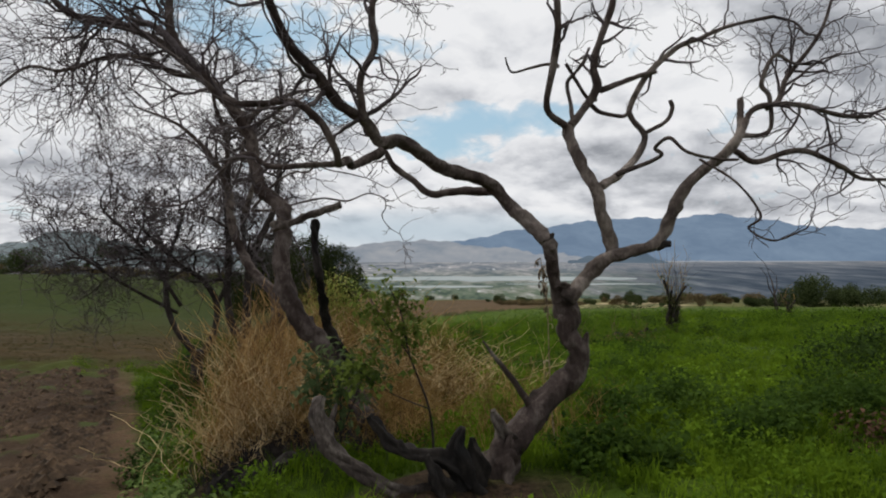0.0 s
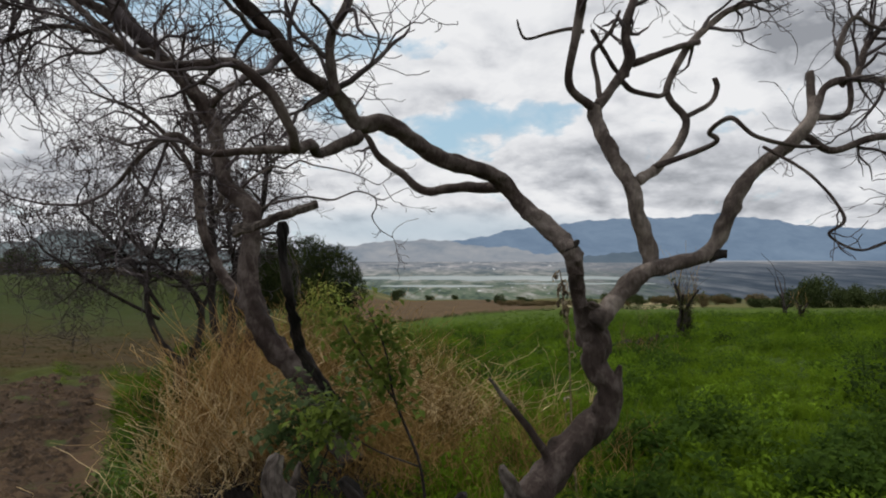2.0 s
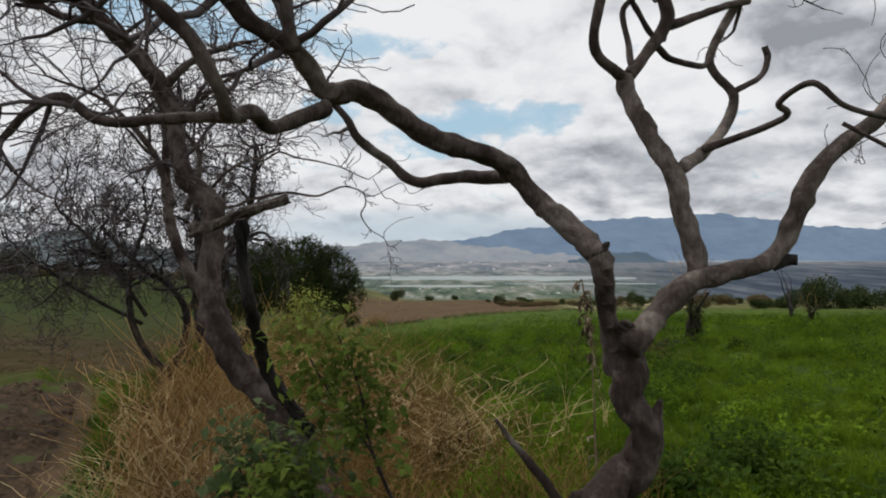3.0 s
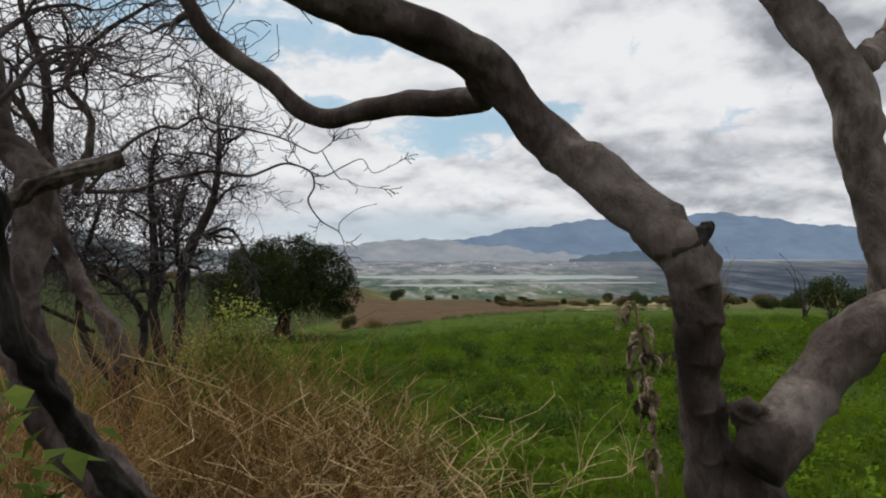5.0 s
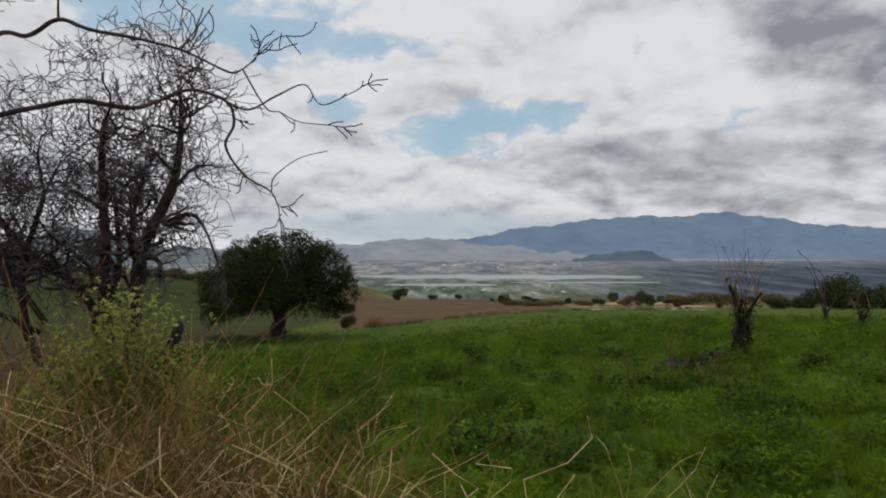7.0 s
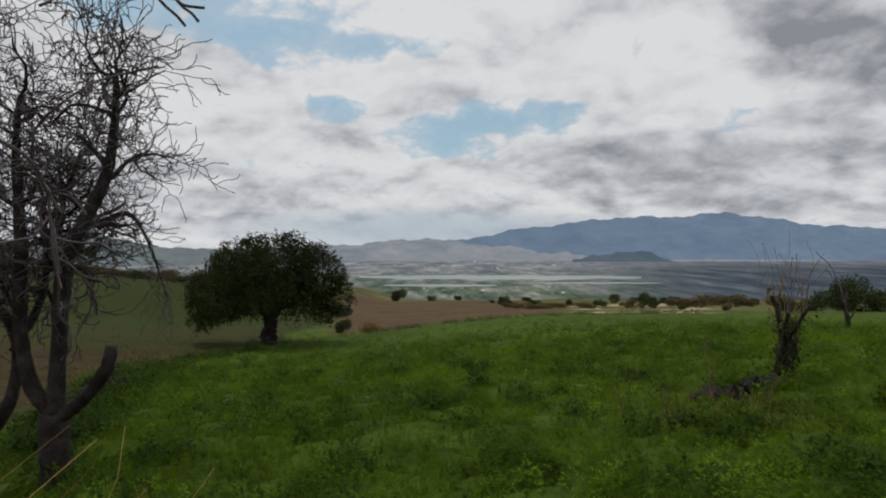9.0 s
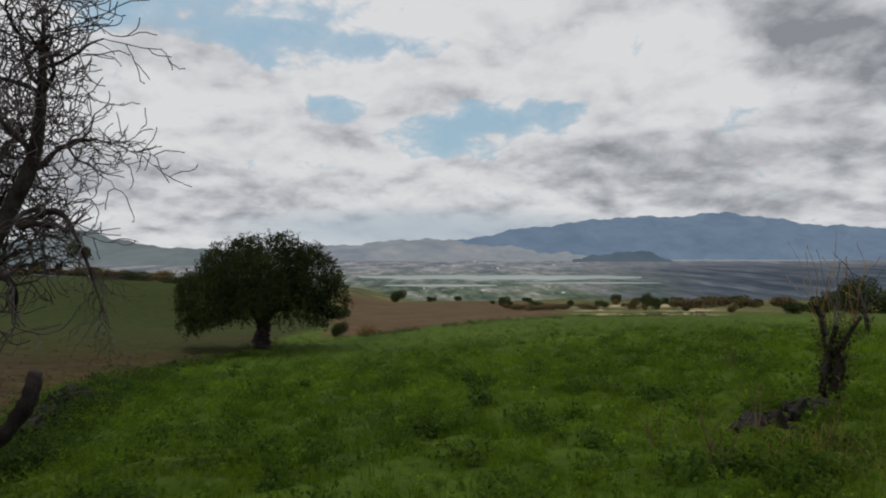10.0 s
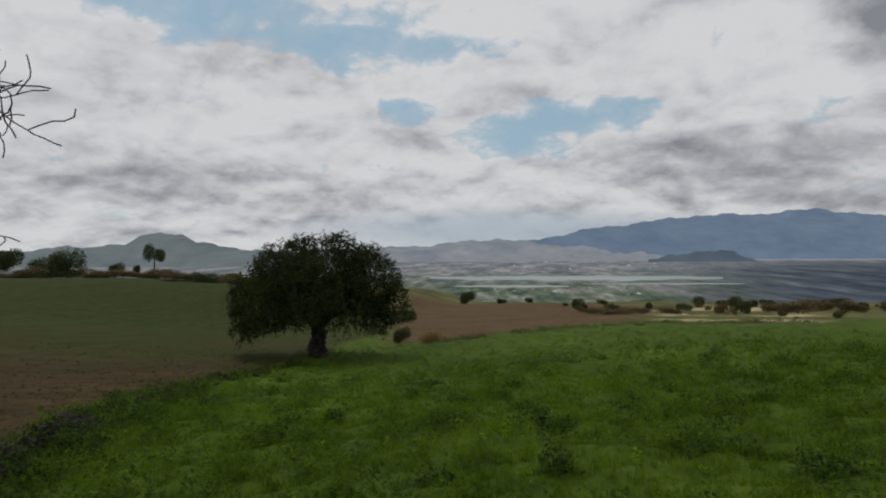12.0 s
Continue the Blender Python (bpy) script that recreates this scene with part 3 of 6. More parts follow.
def valley_colour(q):
    p = q.add("ShaderNodeNewGeometry").outputs["Position"]
    a = q.noise(q.scaled(p, (0.0075, 0.0024, 0)), 1.0, 5, 0.62)
    b = q.noise(q.scaled(p, (0.030, 0.0085, 0), (4, 8, 1)), 1.0, 4, 0.62)
    s = q.add("ShaderNodeSeparateXYZ", None, Vector=p)
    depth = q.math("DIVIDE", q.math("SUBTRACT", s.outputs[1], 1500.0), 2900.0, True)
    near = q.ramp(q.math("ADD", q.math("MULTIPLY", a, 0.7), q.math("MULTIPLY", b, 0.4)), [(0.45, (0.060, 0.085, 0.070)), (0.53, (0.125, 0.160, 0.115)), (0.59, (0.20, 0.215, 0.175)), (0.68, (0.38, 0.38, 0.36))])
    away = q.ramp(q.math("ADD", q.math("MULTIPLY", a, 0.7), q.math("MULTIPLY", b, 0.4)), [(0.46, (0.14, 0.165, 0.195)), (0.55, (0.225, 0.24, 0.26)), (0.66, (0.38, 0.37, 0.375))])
    # painted haze: paler and bluer with distance
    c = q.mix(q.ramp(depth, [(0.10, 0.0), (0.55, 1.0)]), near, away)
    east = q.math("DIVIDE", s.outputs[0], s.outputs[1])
    # a cloud shadow painted over the east side of the floor
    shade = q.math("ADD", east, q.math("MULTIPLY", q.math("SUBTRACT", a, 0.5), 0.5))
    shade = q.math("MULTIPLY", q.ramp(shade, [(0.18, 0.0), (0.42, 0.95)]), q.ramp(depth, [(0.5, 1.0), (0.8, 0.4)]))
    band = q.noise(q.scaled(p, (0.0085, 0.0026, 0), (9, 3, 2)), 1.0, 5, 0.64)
    # a sunlit strip painted along the far edge
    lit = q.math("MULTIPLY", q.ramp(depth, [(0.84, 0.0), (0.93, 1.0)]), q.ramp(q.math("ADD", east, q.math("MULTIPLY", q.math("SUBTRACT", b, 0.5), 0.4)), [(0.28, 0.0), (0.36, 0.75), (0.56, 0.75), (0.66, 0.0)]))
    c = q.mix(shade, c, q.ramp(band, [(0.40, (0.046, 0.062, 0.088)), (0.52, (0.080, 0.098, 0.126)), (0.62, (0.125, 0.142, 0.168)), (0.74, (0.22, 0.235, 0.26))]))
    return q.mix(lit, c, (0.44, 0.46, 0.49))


def sheet(name, rows, cols, f, mat, label, category):
    """A far relief strip: f(u, v) -> x, y, z arrays for u, v in 0..1."""
    u, v = np.meshgrid(np.linspace(0, 1, cols), np.linspace(0, 1, rows))
    p = np.stack(f(u, v), -1).reshape(-1, 3)
    i, j = np.meshgrid(np.arange(rows - 1), np.arange(cols - 1), indexing="ij")
    q = np.stack([i * cols + j, i * cols + j + 1, (i + 1) * cols + j + 1, (i + 1) * cols + j], -1).reshape(-1, 4)
    return tagged(new(name, mesh_from(name, p, q, mat, True)), label, category, kind="structure")


def floor_z(y):
    return np.interp(y, (1300, 1600, 2200, 3000, 4500), (-118, -125, -110, -95, -76))


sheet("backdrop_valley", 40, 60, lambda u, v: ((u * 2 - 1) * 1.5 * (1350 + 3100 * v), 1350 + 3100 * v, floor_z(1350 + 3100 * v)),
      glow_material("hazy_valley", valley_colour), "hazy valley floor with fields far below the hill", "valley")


def range_sheet(name, dist, base, crest, lo, hi, low, high, label):
    """A far range: crest is a row of (bearing as x over y, height as z over y)."""
    bx, bz = [c[0] for c in crest], [c[1] for c in crest]

    def shape(u, v):
        b = lo + (hi - lo) * u
        top = np.interp(b, bx, bz) + 0.0014 * np.sin(b * 61 + 1) + 0.0010 * np.sin(b * 143) + 0.0006 * np.sin(b * 331)
        run = v ** 0.8
        fold = 0.0022 * np.sin(b * 90 + 5 * v) * np.sin(v * 3.1) + 0.0016 * np.sin(b * 210 - 9 * v) * np.sin(v * 3.1)
        y = dist * (1 - 0.10 * (1 - v))
        return b * y, y, (base + (top - base) * run + fold) * y

    # low and high already hold the aerial haze; the range glows with them
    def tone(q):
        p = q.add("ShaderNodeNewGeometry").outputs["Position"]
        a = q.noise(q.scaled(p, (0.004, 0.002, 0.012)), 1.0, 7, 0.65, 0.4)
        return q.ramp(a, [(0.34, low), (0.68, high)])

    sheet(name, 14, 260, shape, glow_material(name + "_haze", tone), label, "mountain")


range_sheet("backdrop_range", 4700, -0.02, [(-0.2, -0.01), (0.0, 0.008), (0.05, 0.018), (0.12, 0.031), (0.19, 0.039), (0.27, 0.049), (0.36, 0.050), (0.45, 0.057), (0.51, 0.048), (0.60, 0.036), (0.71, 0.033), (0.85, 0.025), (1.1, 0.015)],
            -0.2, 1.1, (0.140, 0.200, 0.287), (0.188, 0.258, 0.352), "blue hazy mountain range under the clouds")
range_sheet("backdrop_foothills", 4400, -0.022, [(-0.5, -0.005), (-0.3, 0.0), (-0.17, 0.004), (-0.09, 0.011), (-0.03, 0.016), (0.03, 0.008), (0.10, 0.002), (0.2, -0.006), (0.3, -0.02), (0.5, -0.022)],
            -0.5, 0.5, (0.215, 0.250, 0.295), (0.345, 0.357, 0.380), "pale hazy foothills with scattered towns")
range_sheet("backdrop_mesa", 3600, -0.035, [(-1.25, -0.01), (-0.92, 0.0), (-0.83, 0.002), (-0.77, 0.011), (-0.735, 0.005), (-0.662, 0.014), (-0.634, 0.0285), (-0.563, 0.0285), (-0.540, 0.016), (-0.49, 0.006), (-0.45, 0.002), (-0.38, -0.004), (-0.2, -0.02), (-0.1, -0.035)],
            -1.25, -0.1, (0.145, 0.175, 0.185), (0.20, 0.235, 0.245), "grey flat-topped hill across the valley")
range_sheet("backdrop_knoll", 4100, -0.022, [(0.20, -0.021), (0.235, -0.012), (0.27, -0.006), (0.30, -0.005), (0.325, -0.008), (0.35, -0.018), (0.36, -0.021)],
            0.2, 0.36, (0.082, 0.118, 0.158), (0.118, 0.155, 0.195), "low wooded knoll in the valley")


# ---- the old tree with broken limbs beside the way ----
def knotted_tree(name, origin, limbs, label, seed, opts, twigs, dark=()):
    """A bare tree from its main limbs (x, y, z, radius); thinner branches and twigs grow from them."""
    g = np.random.default_rng(seed)
    tree = thing(name, origin, label, "tree")
    out, made = [], {}
    for k, (key, pts) in enumerate(limbs.items()):
        kind = "trunk" if key == "trunk" else ("stub" if key in STUBS else "limb")
        mat = CHAR if key in dark else (OLD_GREY if key in ("logl", "butt", "snag", "fork") else (BARK_PALE_LIT if name == "old_tree" and key in ("right", "mid", "y", "nub") else BARK))
        me, line = limb_mesh(kind, pts, mat, origin, 40 if key == "left" else 30 if key in OLD_WOOD or key == "trunk" else (18 if pts[0][3] > 0.05 else 9), 0.55 if key in OLD_WOOD else 0.22, seed + k, 30 if key == "left" else (16 if key in OLD_WOOD or key == "trunk" else 8), SCARS if key == "left" and name == "old_tree" else (RSCARS if key == "right" else ()), 0.16 if key in OLD_WOOD else (0.10 if key == "trunk" else (0.03 if key in ("left", "right", "mid") else 0.0)), (0.5, 1.15, 80) if key == "left" and name == "old_tree" else ((0.0, 1.0, 60) if key in ("right", "mid", "trunk") else None))
        made[key] = part(kind, me, tree, "blackened broken stub" if key in dark else "")
        if key in SITS and SITS[key] in made:
            made[key].parent = made[SITS[key]]
        if key in twigs:
            count, length, top, lo = twigs[key]
            for p, d, r in along(line, g, lo, 1.0, count):
                grow(g, out, p, d, min(r * 0.6, 0.022), length * g.uniform(0.5, 1.2), 0, top, opts)
            end = line[-1]
            grow(g, out, end[:3], end[:3] - line[-3, :3], end[3], length * 1.2, 0, top + 1, opts)
    if out:
        part("branch", branches_mesh("branch", out, TWIG, origin, lambda v: v <= 1, 5), tree, "thin crooked bare branches", "stuff")
        part("twig", branches_mesh("twig", out, TWIG, origin, lambda v: v > 1, 3), tree, "fine leafless twigs", "stuff")
    return tree


SCARS = ((0.14, 0.1, 0.9), (0.30, 0.0, 0.9), (0.46, -0.05, 0.8), (0.56, 0.15, 0.6), (0.64, 0.0, 0.35))
RSCARS = ((0.20, 0.2, 0.8), (0.42, 0.0, 0.8), (0.62, 0.2, 0.7))
SITS = {"stub": "right", "nub": "right", "stubl": "left", "knob": "trunk", "spike": "trunk", "butt": "trunk", "snag": "trunk", "yhook": "y"}
OLD_WOOD = {"stubl", "nub", "logl", "butt", "fork", "crown1", "crown2", "crown3", "crown4", "logm", "dead", "snag", "knob"}
OLD_GREY = bark("cracked_dead_wood", (0.010, 0.008, 0.007), (0.060, 0.047, 0.040), (0.26, 0.225, 0.195), bump=1.0)
STUBS = {"crown3", "crown4", "fork", "stub", "stubl", "nub", "butt", "knob", "spike", "crown1", "crown2", "snag"}
CROOKED = {"seg": 0.10, "kink": 0.30, "lift": 0.03, "thin": 0.0028, "kids": [(2, 5), (2, 4), (1, 4)], "angle": (0.5, 1.2), "ratio": (0.45, 0.75)}
knotted_tree("old_tree", (0.2, 4.9, -0.05), {
    "trunk": [(0.200, 5.020, -0.450, 0.198), (0.420, 5.120, 0.110, 0.142), (0.690, 5.300, 0.390, 0.125), (0.980, 5.480, 0.660, 0.122), (1.160, 5.510, 0.800, 0.116), (1.190, 5.480, 1.010, 0.095), (1.090, 5.520, 1.160, 0.089), (1.120, 5.540, 1.320, 0.098), (1.090, 5.580, 1.440, 0.083)],
    "left": [(1.070, 5.590, 1.300, 0.074), (1.000, 5.550, 1.570, 0.058), (0.950, 5.430, 1.810, 0.058), (0.886, 5.430, 1.990, 0.064), (0.610, 5.620, 2.286, 0.056), (0.394, 5.580, 2.498, 0.059), (0.000, 5.370, 2.596, 0.058), (-0.320, 5.200, 2.790, 0.057), (-0.500, 5.110, 2.770, 0.055), (-0.560, 5.010, 2.840, 0.049), (-0.620, 4.910, 2.920, 0.044), (-0.790, 4.750, 3.010, 0.041), (-0.950, 4.590, 3.200, 0.040), (-1.100, 4.430, 3.360, 0.037), (-1.170, 4.280, 3.550, 0.031), (-1.250, 4.120, 3.770, 0.025), (-1.360, 4.020, 4.050, 0.018)],
    "leftup": [(-0.61, 4.81, 2.88, 0.035), (-0.63, 4.76, 3.19, 0.028), (-0.52, 4.76, 3.44, 0.027), (-0.54, 4.72, 3.68, 0.025), (-0.50, 4.67, 3.95, 0.021), (-0.56, 4.62, 4.22, 0.014)],
    "low": [(-0.50, 5.05, 2.69, 0.040), (-0.69, 4.80, 2.54, 0.032), (-0.68, 4.48, 2.54, 0.030), (-0.72, 4.32, 2.49, 0.028), (-0.72, 4.21, 2.56, 0.026), (-0.81, 4.13, 2.74, 0.026), (-0.98, 4.13, 2.87, 0.024), (-1.20, 4.15, 2.87, 0.021), (-1.40, 4.19, 2.88, 0.023), (-1.56, 4.21, 2.98, 0.020), (-1.72, 4.13, 3.13, 0.014), (-1.88, 4.13, 3.25, 0.010)],
    "level": [(-0.73, 4.32, 2.49, 0.022), (-0.96, 4.32, 2.48, 0.020), (-1.20, 4.32, 2.47, 0.018), (-1.34, 4.32, 2.56, 0.018), (-1.48, 4.32, 2.49, 0.015), (-1.64, 4.32, 2.31, 0.010)],
    "sag": [(0.43, 5.60, 2.45, 0.044), (0.43, 5.85, 2.44, 0.042), (0.13, 6.01, 2.45, 0.038), (-0.12, 6.13, 2.44, 0.036), (-0.30, 6.13, 2.58, 0.030), (-0.47, 6.07, 2.70, 0.030), (-0.58, 6.01, 2.87, 0.023), (-0.73, 5.95, 3.01, 0.016)],
    "right": [(1.07, 5.40, 1.45, 0.070), (1.22, 5.44, 1.62, 0.062), (1.40, 5.45, 1.80, 0.055), (1.57, 5.42, 1.86, 0.055), (1.77, 5.38, 1.92, 0.051), (1.90, 5.40, 2.02, 0.053), (1.96, 5.38, 2.18, 0.050), (2.07, 5.41, 2.39, 0.050), (2.22, 5.43, 2.55, 0.044), (2.45, 5.43, 2.73, 0.044), (2.59, 5.45, 2.90, 0.040), (2.65, 5.57, 3.06, 0.033), (2.70, 5.67, 3.26, 0.028)],
    "mid": [(1.522, 5.540, 1.800, 0.062), (1.463, 5.510, 2.020, 0.056), (1.385, 5.490, 2.220, 0.054), (1.355, 5.510, 2.410, 0.053), (1.245, 5.580, 2.630, 0.051), (1.165, 5.730, 2.920, 0.049), (1.155, 5.760, 3.030, 0.047)],
    "midleft": [(1.165, 5.770, 3.020, 0.038), (0.975, 5.670, 3.120, 0.031), (0.935, 5.620, 3.240, 0.031), (0.985, 5.570, 3.540, 0.034), (1.015, 5.520, 3.830, 0.032), (0.995, 5.470, 4.110, 0.032), (0.955, 5.470, 4.420, 0.028), (1.065, 5.470, 4.770, 0.017)],
    "midright": [(1.175, 5.760, 3.030, 0.041), (1.295, 5.820, 3.180, 0.034), (1.445, 5.870, 3.410, 0.042), (1.415, 5.870, 3.620, 0.034), (1.485, 5.870, 3.890, 0.032), (1.585, 5.870, 4.170, 0.032), (1.645, 5.870, 4.550, 0.023)],
    "y": [(1.39, 5.50, 2.45, 0.040), (1.61, 5.71, 2.58, 0.036), (1.84, 5.97, 2.77, 0.034), (1.99, 6.16, 3.01, 0.031), (1.88, 6.22, 3.20, 0.028), (1.87, 6.21, 3.33, 0.028), (2.04, 6.22, 3.64, 0.031), (2.37, 6.32, 3.94, 0.027), (2.60, 6.31, 4.03, 0.022), (2.88, 6.31, 4.15, 0.019), (3.34, 6.31, 4.25, 0.017)],
    "yhook": [(1.99, 6.16, 3.04, 0.021), (2.27, 6.36, 3.20, 0.019), (2.37, 6.46, 3.35, 0.022), (2.35, 6.46, 3.44, 0.020)],
    "yloop": [(1.562, 5.678, 2.567, 0.024), (1.814, 5.243, 2.671, 0.018), (1.750, 5.152, 2.734, 0.016), (1.792, 4.943, 2.779, 0.015), (1.920, 4.898, 2.660, 0.013), (2.205, 4.970, 2.614, 0.012), (2.377, 5.035, 2.621, 0.011)],
    "rtop": [(2.60, 5.45, 2.90, 0.029), (2.73, 5.53, 3.12, 0.025), (2.93, 5.58, 3.19, 0.025), (3.24, 5.68, 3.21, 0.024), (3.62, 5.72, 3.13, 0.022), (3.91, 5.77, 3.12, 0.018)],
    "rtop2": [(2.93, 5.67, 3.17, 0.023), (3.05, 5.67, 3.26, 0.025), (3.15, 5.72, 3.47, 0.024), (3.38, 5.77, 3.74, 0.019), (3.51, 5.77, 3.96, 0.015), (3.61, 5.77, 4.27, 0.011)],
    "rbend": [(2.57, 5.44, 2.88, 0.025), (2.88, 5.52, 2.94, 0.019), (2.91, 5.57, 3.25, 0.019), (2.84, 5.57, 3.38, 0.019), (2.98, 5.62, 3.64, 0.017), (3.11, 5.62, 3.59, 0.015)],
    "rlow": [(2.54, 5.43, 2.75, 0.029), (2.74, 5.46, 2.66, 0.027), (3.13, 5.50, 2.77, 0.025), (3.51, 5.55, 2.65, 0.021), (3.71, 5.55, 2.53, 0.017), (4.03, 5.65, 2.53, 0.013)],
    "rdroop": [(2.19, 5.34, 2.67, 0.012), (2.46, 5.24, 2.46, 0.010), (2.62, 5.15, 2.18, 0.010), (2.52, 5.15, 2.07, 0.008), (2.73, 5.15, 1.97, 0.008), (3.00, 5.15, 2.07, 0.006)],
    "link": [(1.41, 5.95, 3.27, 0.022), (1.50, 6.01, 3.22, 0.021), (1.66, 6.08, 3.20, 0.020), (1.79, 6.14, 3.21, 0.019), (1.86, 6.20, 3.30, 0.018)],
    "inner": [(1.20, 5.78, 3.10, 0.020), (1.19, 5.80, 3.22, 0.019), (1.16, 5.83, 3.44, 0.017), (1.23, 5.85, 3.54, 0.016), (1.32, 5.88, 3.66, 0.014), (1.38, 5.90, 3.80, 0.013)],
    "bridge": [(1.51, 6.00, 3.42, 0.028), (1.74, 6.07, 3.52, 0.027), (1.93, 6.13, 3.60, 0.025), (2.11, 6.20, 3.66, 0.024)],
    "cross": [(1.14, 5.80, 3.62, 0.016), (1.25, 5.85, 3.47, 0.017), (1.36, 5.90, 3.33, 0.017), (1.46, 5.95, 3.32, 0.018)],
    "side": [(1.05, 5.65, 3.55, 0.014), (0.95, 5.64, 3.57, 0.012), (0.78, 5.63, 3.53, 0.011), (0.63, 5.62, 3.49, 0.009), (0.58, 5.61, 3.55, 0.008), (0.56, 5.60, 3.62, 0.006)],
    "spike": [(0.76, 5.35, 0.53, 0.038), (0.68, 5.31, 0.66, 0.028), (0.58, 5.26, 0.81, 0.024), (0.44, 5.21, 0.99, 0.018), (0.33, 5.16, 1.14, 0.010)],
    "knob": [(1.16, 5.51, 0.81, 0.062), (1.22, 5.48, 0.94, 0.047), (1.25, 5.46, 1.08, 0.029), (1.26, 5.44, 1.17, 0.014)],
    "stub": [(1.84, 5.39, 1.92, 0.047), (1.91, 5.36, 1.94, 0.032), (1.95, 5.34, 1.94, 0.029)],
    "nub": [(1.144, 5.460, 1.527, 0.042), (1.076, 5.430, 1.570, 0.036), (1.032, 5.400, 1.592, 0.028), (1.016, 5.390, 1.597, 0.016)],
    "stubl": [(0.890, 5.400, 1.980, 0.0300), (0.920, 5.372, 1.986, 0.0240), (0.936, 5.360, 2.004, 0.0185), (0.940, 5.356, 2.025, 0.0205), (0.938, 5.354, 2.038, 0.0120)],
    "butt": [(0.54, 5.19, 0.30, 0.075), (0.47, 5.14, 0.45, 0.057), (0.43, 5.13, 0.53, 0.044), (0.41, 5.12, 0.58, 0.027)],
    "logl": [(0.200, 4.840, -0.190, 0.081), (-0.060, 4.750, 0.010, 0.073), (-0.350, 4.660, 0.100, 0.062), (-0.600, 4.610, 0.260, 0.062), (-0.810, 4.610, 0.400, 0.068), (-0.920, 4.660, 0.580, 0.065), (-0.950, 4.700, 0.710, 0.057), (-0.920, 4.730, 0.790, 0.025)],
    "logm": [(0.20, 4.84, 0.06, 0.081), (0.03, 4.84, 0.26, 0.075), (-0.19, 4.84, 0.30, 0.055), (-0.37, 4.84, 0.37, 0.055), (-0.49, 4.84, 0.50, 0.042), (-0.57, 4.84, 0.61, 0.029)],
    "crown1": [(0.250, 4.840, -0.230, 0.114), (0.140, 4.840, 0.260, 0.097), (0.120, 4.840, 0.410, 0.065), (0.160, 4.840, 0.520, 0.026)],
    "crown3": [(0.070, 4.750, -0.300, 0.095), (-0.030, 4.700, 0.160, 0.069), (-0.090, 4.700, 0.280, 0.041), (-0.110, 4.700, 0.350, 0.014)],
    "crown4": [(0.430, 4.990, -0.400, 0.117), (0.510, 5.030, 0.090, 0.094), (0.540, 5.080, 0.250, 0.058), (0.560, 5.090, 0.380, 0.020)],
    "fork": [(-0.79, 4.75, 0.32, 0.048), (-0.89, 4.84, 0.46, 0.039), (-0.86, 4.89, 0.60, 0.026), (-0.84, 4.92, 0.68, 0.013)],
    "crown2": [(0.290, 4.890, -0.250, 0.098), (0.270, 4.940, 0.210, 0.076), (0.240, 4.940, 0.340, 0.040), (0.230, 4.940, 0.410, 0.019)],
}, "old crooked leafless tree with scarred bark and broken stubs", 11, CROOKED, {
    "left": (9, 0.7, 3, 0.55), "leftup": (9, 0.55, 3, 0.1), "low": (8, 0.6, 3, 0.5), "level": (6, 0.5, 2, 0.3), "sag": (3, 0.3, 2, 0.8),
    "midleft": (7, 0.45, 2, 0.45), "midright": (7, 0.45, 2, 0.45), "y": (10, 0.45, 2, 0.6), "rtop": (9, 0.6, 3, 0.3), "rtop2": (10, 0.6, 3, 0.2),
    "rbend": (4, 0.4, 2, 0.5), "rlow": (8, 0.5, 2, 0.3), "rdroop": (5, 0.3, 1, 0.3)}, ("stub", "stubl", "crown1", "crown2", "crown3", "logm"))

